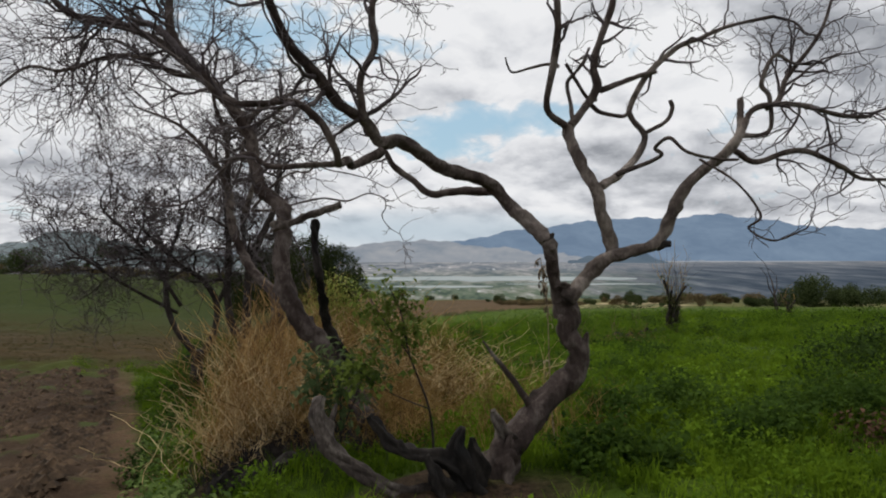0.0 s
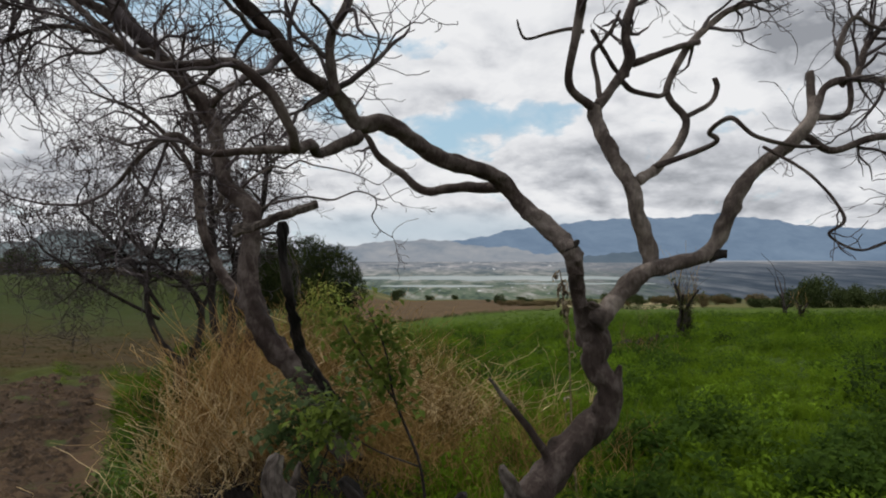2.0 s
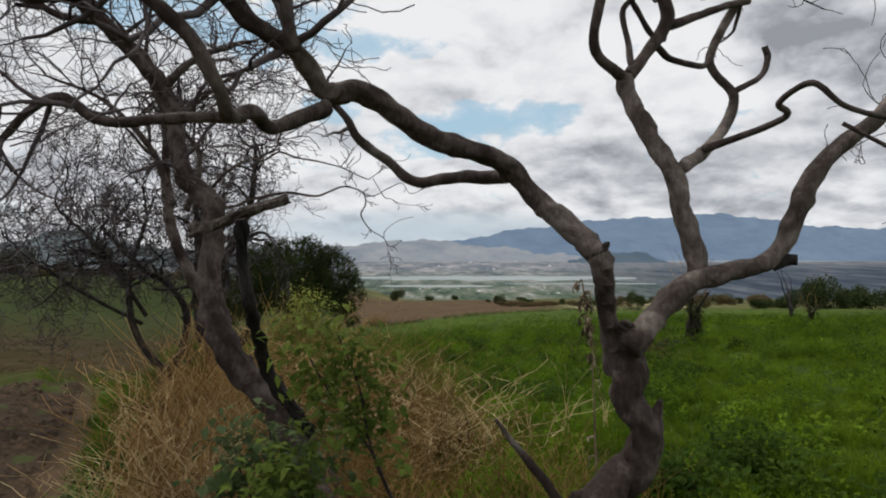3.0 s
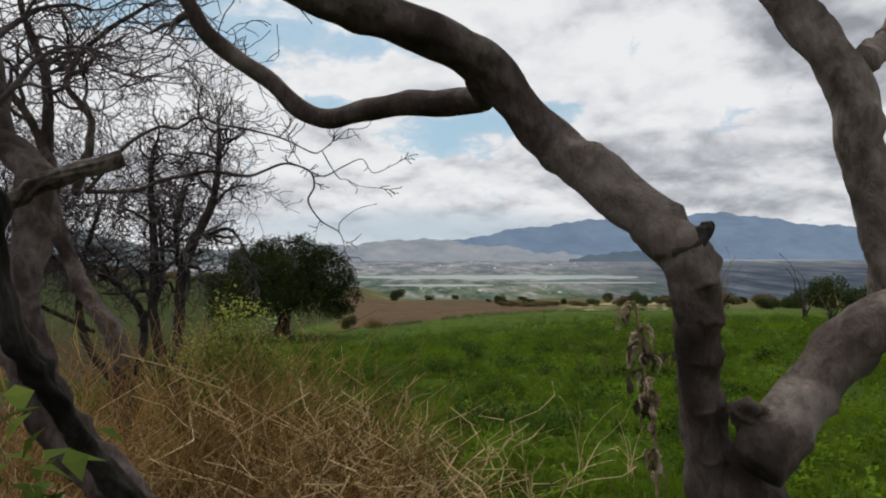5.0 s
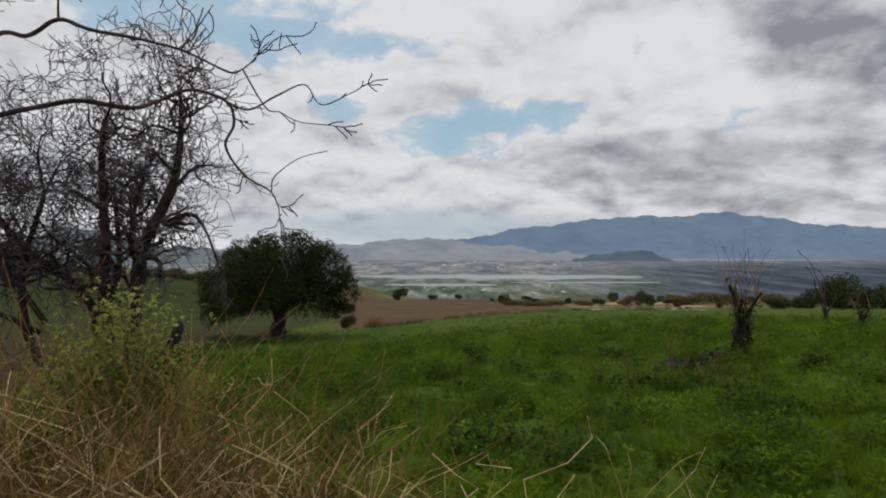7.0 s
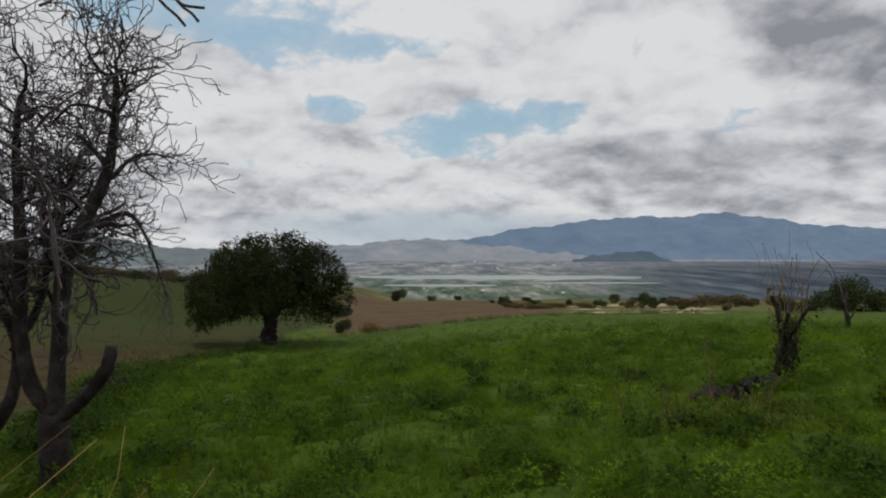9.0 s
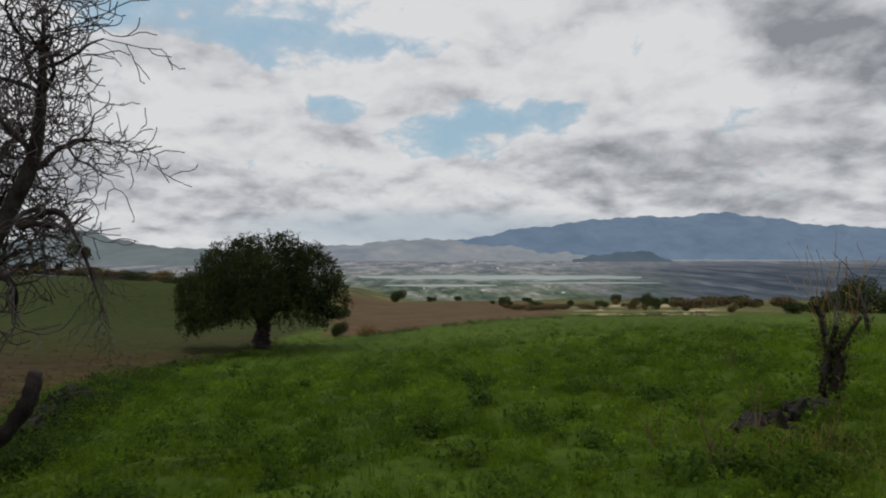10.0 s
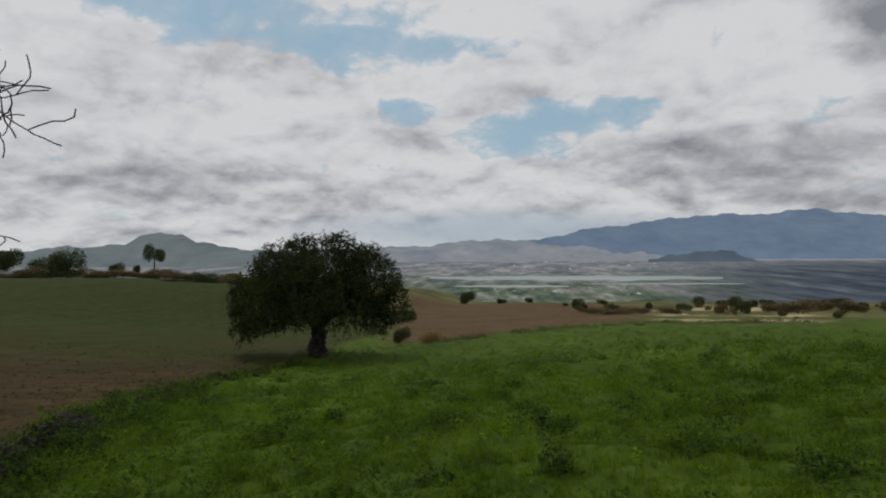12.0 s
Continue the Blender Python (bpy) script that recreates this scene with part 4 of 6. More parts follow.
LOOSE = {"seg": 0.16, "kink": 0.26, "lift": 0.02, "thin": 0.004, "kids": [(3, 6), (2, 5), (2, 4)], "angle": (0.5, 1.2), "ratio": (0.5, 0.78)}
knotted_tree("leaning_tree", (-1.05, 6.75, -0.2), {
    "trunk": [(-0.77, 6.68, 0.06, 0.143), (-1.00, 6.85, 0.37, 0.132), (-1.25, 7.01, 0.74, 0.125), (-1.61, 7.01, 1.11, 0.122), (-1.81, 7.06, 1.60, 0.099), (-1.84, 7.16, 1.98, 0.093), (-1.87, 7.24, 2.37, 0.093), (-2.13, 7.37, 2.59, 0.088), (-2.22, 7.44, 2.86, 0.077), (-2.32, 7.42, 3.28, 0.075), (-2.53, 7.33, 3.62, 0.072), (-2.80, 7.20, 3.93, 0.072)],
    "far": [(-2.80, 7.20, 3.93, 0.067), (-3.14, 7.20, 4.20, 0.056), (-3.44, 7.20, 4.37, 0.047), (-3.78, 7.20, 4.51, 0.042), (-4.33, 7.20, 4.63, 0.033), (-4.73, 7.20, 5.05, 0.025), (-5.07, 7.20, 5.36, 0.017)],
    "up": [(-2.80, 7.20, 3.93, 0.056), (-3.07, 7.10, 4.31, 0.049), (-3.12, 7.10, 4.71, 0.044), (-3.08, 7.05, 5.03, 0.038), (-2.91, 7.05, 5.43, 0.030), (-3.05, 7.05, 5.96, 0.019)],
    "side": [(-2.34, 7.40, 3.39, 0.039), (-2.09, 7.40, 3.62, 0.031), (-1.75, 7.40, 3.75, 0.022), (-1.55, 7.40, 3.79, 0.011)],
    "drop": [(-2.76, 7.22, 3.89, 0.039), (-3.06, 7.12, 3.90, 0.030), (-3.39, 7.12, 4.07, 0.025), (-3.79, 7.12, 4.10, 0.022), (-4.30, 7.07, 3.92, 0.019), (-4.70, 7.07, 3.96, 0.016), (-5.33, 7.42, 3.79, 0.014)],
    "dead": [(-0.96, 6.86, 0.57, 0.050), (-1.16, 6.72, 0.93, 0.047), (-1.24, 6.56, 1.18, 0.043), (-1.23, 6.32, 1.48, 0.047), (-1.22, 6.16, 1.66, 0.041), (-1.26, 6.12, 1.95, 0.038), (-1.24, 6.09, 2.11, 0.049), (-1.25, 6.07, 2.19, 0.036)],
    "snag": [(-1.85, 6.79, 2.12, 0.049), (-1.58, 6.69, 2.19, 0.041), (-1.33, 6.58, 2.29, 0.041), (-1.09, 6.67, 2.38, 0.038)],
}, "leaning leafless tree rising out of dry grass", 23, LOOSE, {
    "far": (16, 1.0, 3, 0.2), "up": (16, 1.0, 3, 0.1), "side": (5, 0.5, 2, 0.2), "drop": (14, 0.8, 3, 0.2), "trunk": (8, 0.8, 3, 0.6)}, ("dead",))
knotted_tree("spreading_tree", (-2.64, 9.5, -0.65), {
    "trunk": [(-2.64, 9.49, -0.61, 0.111), (-2.50, 9.39, 0.41, 0.093), (-2.50, 9.30, 1.16, 0.085), (-2.96, 9.58, 1.62, 0.076), (-3.24, 9.67, 2.18, 0.072), (-3.33, 9.67, 2.83, 0.060)],
    "left": [(-3.24, 9.67, 2.55, 0.051), (-3.47, 9.58, 3.20, 0.038), (-3.98, 9.49, 3.76, 0.025), (-4.62, 9.39, 4.04, 0.015)],
    "up": [(-3.33, 9.67, 2.83, 0.051), (-3.35, 9.67, 3.57, 0.038), (-3.52, 9.58, 4.23, 0.025), (-3.42, 9.49, 4.97, 0.015)],
    "fork": [(-3.05, 9.63, 2.46, 0.043), (-2.87, 9.58, 3.11, 0.034), (-3.05, 9.49, 3.48, 0.025), (-2.68, 9.39, 3.85, 0.020), (-2.22, 9.39, 4.13, 0.013)],
    "reach": [(-2.96, 9.65, 2.49, 0.0185), (-2.61, 9.66, 2.91, 0.0172), (-2.30, 9.66, 3.09, 0.0158), (-2.13, 9.67, 3.08, 0.0139), (-1.94, 9.67, 3.18, 0.0125), (-1.75, 9.68, 3.12, 0.0112), (-1.48, 9.68, 3.07, 0.0099), (-1.17, 9.69, 2.99, 0.0079), (-0.89, 9.69, 2.86, 0.0066), (-0.80, 9.70, 2.88, 0.0053)],
    "sweep": [(-2.96, 9.65, 2.49, 0.0198), (-2.52, 9.67, 2.51, 0.0185), (-2.32, 9.69, 2.59, 0.0172), (-2.12, 9.71, 2.64, 0.0158), (-1.85, 9.73, 2.69, 0.0152), (-1.52, 9.75, 2.65, 0.0139), (-1.36, 9.77, 2.70, 0.0125), (-1.16, 9.78, 2.77, 0.0112), (-0.94, 9.80, 2.70, 0.0099), (-0.90, 9.82, 2.56, 0.0086), (-0.96, 9.84, 2.42, 0.0079), (-0.85, 9.86, 2.24, 0.0066), (-0.68, 9.88, 2.13, 0.0053), (-0.63, 9.90, 2.02, 0.0040)],
    "tipa": [(-0.96, 9.85, 2.71, 0.0079), (-0.81, 9.85, 2.66, 0.0066), (-0.63, 9.85, 2.75, 0.0059), (-0.45, 9.85, 2.82, 0.0046), (-0.34, 9.85, 2.69, 0.0040), (-0.12, 9.85, 2.78, 0.0030)],
    "tipb": [(-0.80, 9.70, 2.87, 0.0053), (-0.66, 9.70, 2.64, 0.0046), (-0.57, 9.70, 2.61, 0.0033), (-0.45, 9.70, 2.55, 0.0030), (-0.27, 9.70, 2.53, 0.0030)],
    "tipc": [(-0.68, 9.90, 2.13, 0.0046), (-0.66, 9.90, 2.23, 0.0040), (-0.50, 9.90, 2.35, 0.0030), (-0.31, 9.90, 2.40, 0.0030)],
    "tipd": [(-1.19, 9.70, 3.01, 0.0053), (-1.08, 9.70, 3.15, 0.0040), (-0.99, 9.70, 3.28, 0.0030)],
    "tipe": [(-1.94, 9.67, 3.18, 0.0079), (-1.94, 9.67, 3.32, 0.0066), (-1.90, 9.67, 3.46, 0.0053), (-1.78, 9.67, 3.58, 0.0040)],
}, "spreading leafless tree behind the dry grass", 37, LOOSE, {
    "left": (9, 0.9, 3, 0.3), "up": (12, 0.9, 3, 0.2), "fork": (9, 0.7, 3, 0.3), "reach": (4, 0.22, 1, 0.5), "sweep": (6, 0.20, 1, 0.5), "tipa": (2, 0.12, 0, 0.4), "tipb": (2, 0.12, 0, 0.4), "tipe": (4, 0.25, 1, 0.4)})


# ---- the group of bare trees further down the row ----
def bare_tree(name, base, stems, label, seed, opts, length, top, floor=2.4, hang=()):
    """A leafless many-stemmed tree; stems are bent main limbs from the base."""
    g = np.random.default_rng(seed)
    tree = thing(name, base, label, "tree", "bare trees along the bank")
    out = []
    b = np.array(base)
    for k, pts in enumerate(stems):
        pts = [(b[0] + x, b[1] + y, b[2] + z, r) for x, y, z, r in pts]
        kind = "trunk" if k == 0 else "limb"
        me, line = limb_mesh(kind, pts, BARK_DARK, base, 12, 0.2, seed + k)
        part(kind, me, tree)
        for p, d, r in along(line, g, 0.3, 1.0, 14):
            if p[2] - b[2] > floor:
                grow(g, out, p, np.array([d[0], d[1], abs(d[2]) * 0.8 + 0.1]), r * 0.6, length * g.uniform(0.7, 1.2), 1, top, opts)
        if line[-1, 3] < 0.06:
            for _ in range(2):
                lead = unit(line[-1, :3] - line[-3, :3]) + g.normal(0, 0.5, 3)
                grow(g, out, line[-1, :3], lead, line[-1, 3] * 0.8, length * 1.05, 0, top, opts)
    for pts in hang:
        me, line = limb_mesh("limb", [(b[0] + x, b[1] + y, b[2] + z, r) for x, y, z, r in pts], BARK_DARK, base, 8, 0.2, seed + 9)
        part("limb", me, tree)
        for p, d, r in along(line, g, 0.35, 1.0, 16):
            grow(g, out, p, d * 0.7 + np.array([0.15, 0, -0.3]), 0.008, g.uniform(0.2, 0.5), 2, 4, dict(opts, lift=-0.12, thin=0.0035))
    part("branch", branches_mesh("branch", out, BARK_DARK, base, lambda v: v <= 1, 5), tree, "crooked bare branches", "stuff")
    part("twig", branches_mesh("twig", out, TWIG, base, lambda v: v > 1, 3), tree, "fine leafless twigs", "stuff")
    return tree


BUSHY = {"seg": 0.20, "kink": 0.32, "lift": 0.0, "thin": 0.0078, "kids": [(4, 7), (3, 6), (2, 5), (2, 4)], "angle": (0.45, 1.15), "ratio": (0.55, 0.85)}
bare_tree("bare_tree", (-5.6, 17.9, -1.95), [
    [(0, 0, -0.1, 0.26), (-0.05, 0, 0.6, 0.22), (-0.1, 0, 1.2, 0.2)],
    [(-0.06, -0.00, 1.14, 0.140), (-0.04, 0.08, 2.36, 0.120), (0.12, 0.01, 3.62, 0.110), (0.70, 0.05, 4.87, 0.090), (0.85, 0.09, 5.89, 0.060), (0.89, 0.02, 6.55, 0.040)],
    [(0.04, 0.03, 1.04, 0.140), (-0.44, 0.03, 1.64, 0.120), (-0.55, -0.08, 2.56, 0.100), (-0.48, -0.17, 3.88, 0.090), (-0.58, -0.14, 5.31, 0.060), (-0.50, -0.15, 6.16, 0.040)],
    [(0.0, 0, 1.1, 0.11), (0.5, -0.1, 1.5, 0.1), (0.85, -0.2, 1.9, 0.1), (0.95, -0.2, 2.3, 0.085)],
    [(0.1, 0.1, 3.2, 0.06), (-0.3, 0.5, 4.2, 0.05), (-0.2, 0.9, 5.4, 0.03)],
], "tall leafless tree with a forked trunk and a broken side stub", 51, BUSHY, 0.96, 4, 2.6, ([(0.55, 0.15, 4.2, 0.05), (1.1, 0.0, 4.35, 0.038), (1.45, -0.15, 4.0, 0.026), (1.65, -0.1, 3.4, 0.014), (1.8, -0.1, 2.9, 0.006)],))
bare_tree("bare_tree", (-7.3, 18.6, -2.4), [
    [(0, 0, -0.1, 0.2), (-0.02, 0, 0.7, 0.17), (0.0, 0, 1.3, 0.15)],
    [(0, 0, 1.0, 0.11), (0.45, 0, 1.7, 0.1), (0.55, 0, 2.7, 0.09), (0.1, 0, 3.4, 0.08), (-0.8, 0.1, 4.0, 0.06), (-1.7, 0.1, 4.9, 0.04)],
    [(0, 0, 1.1, 0.11), (-0.65, -0.1, 2.0, 0.09), (-0.9, -0.1, 2.9, 0.08), (-0.8, -0.2, 3.9, 0.06), (-0.4, -0.2, 5.2, 0.04)],
    [(0.5, 0, 2.5, 0.07), (0.9, 0.2, 3.6, 0.06), (0.8, 0.3, 5.0, 0.04)],
    [(-0.7, 0.1, 3.9, 0.05), (-2.0, 0.2, 4.0, 0.04), (-3.0, 0.2, 3.8, 0.03)],
    [(-0.5, 0, 2.6, 0.06), (-1.5, -0.3, 4.3, 0.05), (-2.6, -0.4, 5.4, 0.035)],
    [(-0.6, 0, 2.4, 0.05), (-1.8, -0.5, 3.2, 0.045), (-3.4, -0.7, 4.3, 0.03)],
], "low leafless tree with two bent trunks", 63, dict(BUSHY, lift=0.035), 1.3, 4, 3.3)


# ---- the round pepper tree ----
def pepper_tree(base, label):
    g = np.random.default_rng(5)
    tree = thing("pepper_tree", base, label, "tree")
    b = np.array(base)
    me, _ = limb_mesh("trunk", [(b[0], b[1], b[2] - 0.2, 0.74), (b[0] - 0.05, b[1], b[2] + 0.5, 0.58), (b[0] + 0.1, b[1], b[2] + 1.3, 0.52), (b[0], b[1], b[2] + 2.2, 0.46)], BARK_DARK, base, 14, 0.5, 3)
    part("trunk", me, tree)
    for a, tilt, ln in ((0.2, 0.8, 3.6), (1.4, 0.6, 3.4), (2.9, 0.9, 3.8), (4.2, 0.7, 3.4), (5.3, 0.9, 3.6)):
        pts = [(b[0] + math.cos(a) * math.sin(tilt) * ln * f, b[1] + math.sin(a) * math.sin(tilt) * ln * f, b[2] + 1.6 + math.cos(tilt) * ln * f + 0.3 * math.sin(6 * f), 0.22 * (1 - 0.75 * f)) for f in (0, 0.3, 0.6, 1)]
        me, _ = limb_mesh("limb", pts, BARK_DARK, base, 8, 0.3, int(a * 10))
        part("limb", me, tree)
    # crown: lobes filled with hanging sprays of small leaves
    lobes = [(-3.6, 0.0, 3.4, 2.5, 2.3), (-4.5, 0.5, 2.4, 1.5, 1.7), (-1.6, -0.5, 5.0, 2.6, 2.3), (0.8, 0.3, 5.4, 2.7, 2.2), (3.2, 0.0, 4.5, 2.5, 2.3), (4.3, 0.2, 3.3, 1.7, 1.9),
             (0.0, -2.8, 4.0, 2.6, 2.3), (-2.2, -2.2, 3.2, 2.1, 1.8), (2.2, -2.0, 3.4, 2.2, 1.9), (0.0, 2.8, 4.2, 2.8, 2.4), (-2.4, 2.2, 4.0, 2.4, 2.2), (2.6, 2.2, 4.2, 2.4, 2.2),
             (-0.8, 0.0, 6.6, 1.2, 0.9), (1.6, 0.0, 6.7, 1.1, 0.85), (3.2, 0.0, 6.1, 0.9, 0.8), (-2.9, 0.0, 5.3, 1.4, 1.1), (-4.7, -0.5, 1.6, 0.9, 1.0), (3.9, -0.6, 2.2, 1.0, 1.0)]
    for lx, ly, lz, rr, rh in lobes:
        k = int(370 * rr * rr / 4)
        d = g.normal(0, 1, (k, 3))
        d /= np.linalg.norm(d, axis=1)[:, None]
        c = d * (g.uniform(0.55, 1.0, (k, 1)) ** 0.6) * np.array([rr, rr, rh]) * 1.04 + np.array([lx * 1.1, ly, lz * 1.12 + 0.22])
        c += g.normal(0, 0.12, c.shape)
        quads_v, quads_f, base_i = [], [], 0
        m = 18
        t = np.linspace(0, 1, m)
        ang = g.uniform(0, 6.28, (k, 1))
        droop = g.uniform(0.35, 1.0, (k, 1))
        out_r = g.uniform(0.15, 0.45, (k, 1))
        sx_ = c[:, 0:1] + np.cos(ang) * out_r * t + g.normal(0, 0.07, (k, m))
        sy_ = c[:, 1:2] + np.sin(ang) * out_r * t + g.normal(0, 0.07, (k, m))
        sz_ = c[:, 2:3] + 0.25 * t - droop * t * t + g.normal(0, 0.07, (k, m))
        cen = np.stack([sx_, sy_, sz_], -1).reshape(-1, 3)
        a1 = g.normal(0, 1, cen.shape)
        a1 /= np.linalg.norm(a1, axis=1)[:, None]
        a2 = np.cross(a1, g.normal(0, 1, cen.shape))
        a2 /= np.linalg.norm(a2, axis=1)[:, None]
        s = g.uniform(0.045, 0.095, (len(cen), 1))
        v = np.stack([cen - a1 * s, cen + a2 * s * 0.45, cen + a1 * s, cen - a2 * s * 0.45], 1).reshape(-1, 3)
        f = np.arange(len(v)).reshape(-1, 4)
        part("foliage", mesh_from("foliage", v, f, PEPPER), tree, "dense drooping dark green sprays", "stuff")
    return tree


pepper_tree((-13.1, 55.9, float(land(-13.1, 55.9))), "broad round pepper tree with dense dark green drooping foliage")


# ---- weeds of the field ----
g = np.random.default_rng(101)
broad = [weed_proto(g, 14, 0.22, 0.085) for _ in range(5)]
small = [weed_proto(g, 12, 0.11, 0.06) for _ in range(5)]
mound = [mound_proto(g, 96, 0.056) for _ in range(5)]
tuft = [tuft_proto(g, 16, 0.20, 0.0045, 0.9) for _ in range(5)]


def field_points(g, count, y0, y1, x_lo, x_hi, keep):
    y = g.uniform(y0, y1, count)
    x = g.uniform(0, 1, count) * (x_hi(y) - x_lo(y)) + x_lo(y)
    m = keep(x, y)
    return np.stack([x[m], y[m]], 1)


def open_soil(x, y):
    z = zones(x, y)
    roots = 1.0 - step(0.5, 0.75, np.hypot((x - 0.1) / 1.3, y - 4.65))
    along_row = np.clip(((x - 5.3) * 2.1 + (y - 19.9) * 1.3) / 6.1, 0, 1)
    stones = 1.0 - step(0.2, 0.45, np.hypot(x - 5.3 - 2.1 * along_row, y - 19.9 - 1.3 * along_row))
    return np.maximum.reduce([roots, stones, z["litter"], z["path"], z["soil"], z["pasture"], z["brown"], z["straw"]])


def weedy(size, seed, share, strength=0.6, bankward=0.0):
    def keep(x, y):
        patchy = share + strength * wave(x, y, size, seed) + bankward * np.clip(2.0 - x, 0, 12)
        return (open_soil(x, y) < 0.4) & (np.random.default_rng(len(x)).uniform(0, 1, len(x)) < patchy)
    return keep


left_lim, right_lim = (lambda y: -4.2 - 0.42 * y), (lambda y: 4.5 + 0.76 * y)
for name, protos, spec, mat, lo, hi, keep, label in (
    ("weeds", mound, ((2300, 2.2, 16),), WEED, 0.5, 1.15, weedy(2.6, 55, 0.26, 0.8), "lush leafy mounds of green weeds"),
    ("field_weeds", mound, ((4200, 14, 34), (3600, 34, 66)), FIELD_SHADED, 0.6, 1.5, weedy(2.2, 55, 0.12, 0.75), "leafy mounds of green weeds down the slope"),
    ("tall_weeds", broad, ((900, 7, 12), (900, 12, 30)), WEED, 0.5, 1.3, weedy(2.2, 59, 0.3, 0.8), "broad-leaved green weeds"),
    ("low_weeds", small, ((16000, 2.0, 13), (9000, 13, 30), (3000, 30, 64)), CARPET, 0.5, 1.2, weedy(1.7, 56, 0.70), "small bright green weeds covering the field"),
    ("grass", tuft, ((11000, 2.0, 13), (17000, 13, 36), (9000, 36, 66)), CARPET, 0.5, 1.3, weedy(3.5, 57, 0.8), "green grass tufts among the weeds"),
    ("dark_weeds", mound, ((320, 2.5, 12), (2600, 12, 34), (2200, 34, 66)), WEED_DARK, 0.6, 1.7, weedy(1.6, 58, 0.0, 0.9, 0.02), "darker leafy weeds in clumps"),
):
    xy = np.vstack([field_points(g, c, a, b, left_lim, right_lim, keep) for c, a, b in spec])
    sc = g.uniform(lo, hi, len(xy)) * (1 + 0.012 * np.maximum(xy[:, 1] - 14, 0)) * (1 - 0.65 * step(38, 62, xy[:, 1]))
    me = scatter(name, protos, xy, land(xy[:, 0], xy[:, 1]) - 0.02, sc, mat, g)
    tagged(new(name, me), label, "weeds", kind="stuff")

# low growth of the pasture, thin weeds on the ploughed soil
xy = field_points(g, 9000, 12, 60, lambda y: -6 - 0.9 * y, lambda y: -4 - 0.1 * y, lambda x, y: (zones(x, y)["pasture"] > 0.5) & (wave(x, y, 5, 71) > -0.35))
tagged(new("pasture_grass", scatter("pasture_grass", tuft, xy, land(xy[:, 0], xy[:, 1]) - 0.02, g.uniform(0.3, 0.8, len(xy)), leafy("pasture_blades", (0.028, 0.030, 0.008), (0.070, 0.072, 0.020), 0.3, 0.3), g)), "short olive grass of the grazed field", "grass", kind="stuff")
xy = field_points(g, 2600, 5, 24, lambda y: -5 - 0.9 * y, lambda y: -3.5 - 0.4 * y, lambda x, y: (zones(x, y)["soil"] > 0.5) & (wave(x, y, 2.4, 72) > 0.25))
tagged(new("seedlings", scatter("seedlings", small, xy, land(xy[:, 0], xy[:, 1]) - 0.02, g.uniform(0.3, 0.9, len(xy)), WEED_DARK, g)), "sparse weeds sprouting on ploughed soil", "weeds", kind="stuff")


# clods of the ploughed soil
def clod_proto(g):
    v = np.array([[1, 0, 0], [0.3, 0.9, 0], [-0.8, 0.5, 0], [-0.7, -0.6, 0], [0.4, -0.9, 0], [0.1, 0.1, 0.7]]) * g.uniform(0.7, 1.2, (6, 1))
    f = np.array([[i, (i + 1) % 5, 5] for i in range(5)])
    return v * 0.05, f


mat, n = material("soil_clods")
pos = n.add("ShaderNodeTexCoord").outputs["Object"]
finish(n, n.ramp(n.noise(pos, 5.0, 5), [(0.35, (0.024, 0.016, 0.010)), (0.65, (0.105, 0.068, 0.040))]), 0.95)
xy = field_points(g, 26000, 5.5, 24, lambda y: -5 - 0.75 * y, lambda y: -3.0 - 0.5 * (y - 7.5), lambda x, y: (zones(x, y)["soil"] > 0.6) & (zones(x, y)["path"] < 0.3) & (wave(x, y, 1.6, 73) + np.sin((x + 0.55 * y) * 5.2) > -0.5))
tagged(new("soil_clods", scatter("soil_clods", [clod_proto(g) for _ in range(4)], xy, land(xy[:, 0], xy[:, 1]) - 0.02, g.uniform(0.5, 1.0, len(xy)) ** 3 * 3.2, mat, g)), "crumbly dark brown clods of ploughed soil", "soil", kind="stuff")


# ---- clumps of tall dry grass ----
def dry_clump(centre, spread, count, height, label, seed, mat=STRAW, thick=1.0, wild=0.85, crook=0.032):
    g = np.random.default_rng(seed)
    out = []
    for _ in range(count):
        x, y = centre[0] + g.normal(0, spread[0]), centre[1] + g.normal(0, spread[1])
        edge = np.exp(-0.25 * (((x - centre[0]) / spread[0]) ** 2 + ((y - centre[1]) / spread[1]) ** 2))
        h = height * g.uniform(0.4, 1.1) * (0.55 + 0.45 * edge)
        a, lean = g.uniform(0, 6.28), wild * g.uniform(0.05, 1.0)
        t = np.linspace(0, 1, 11)
        bend = lean * (t ** 1.6)
        kink = np.cumsum(g.normal(0, crook * h * 0.85, (11, 2)), 0)
        p = np.stack([x + np.cos(a) * bend * h + kink[:, 0], y + np.sin(a) * bend * h + kink[:, 1], t * h * (1 - 0.42 * lean) + float(land(x, y)) - 0.03], 1)
        out.append((p, thick * g.uniform(0.0018, 0.0042) * (1 - 0.6 * t), 0))
        if g.uniform() < 0.45:
            i = g.integers(3, 10)
            d = unit(g.normal(0, 1, 3) + np.array([0, 0, 1.1])) * h * g.uniform(0.08, 0.18)
            f = np.linspace(0, 1, 5)[:, None]
            q = p[i] + f * d + np.cumsum(np.vstack([np.zeros((1, 3)), g.normal(0, 0.016 * h, (4, 3))]), 0)
            out.append((q, thick * np.linspace(0.0020, 0.0011, 5), 0))
    ob = new("dry_grass", branches_mesh("dry_grass", out, mat, (centre[0], centre[1], 0), sides=3))
    ob.location = (centre[0], centre[1], 0)
    return tagged(ob, label, "dry grass", "dry grass along the bank", "stuff")


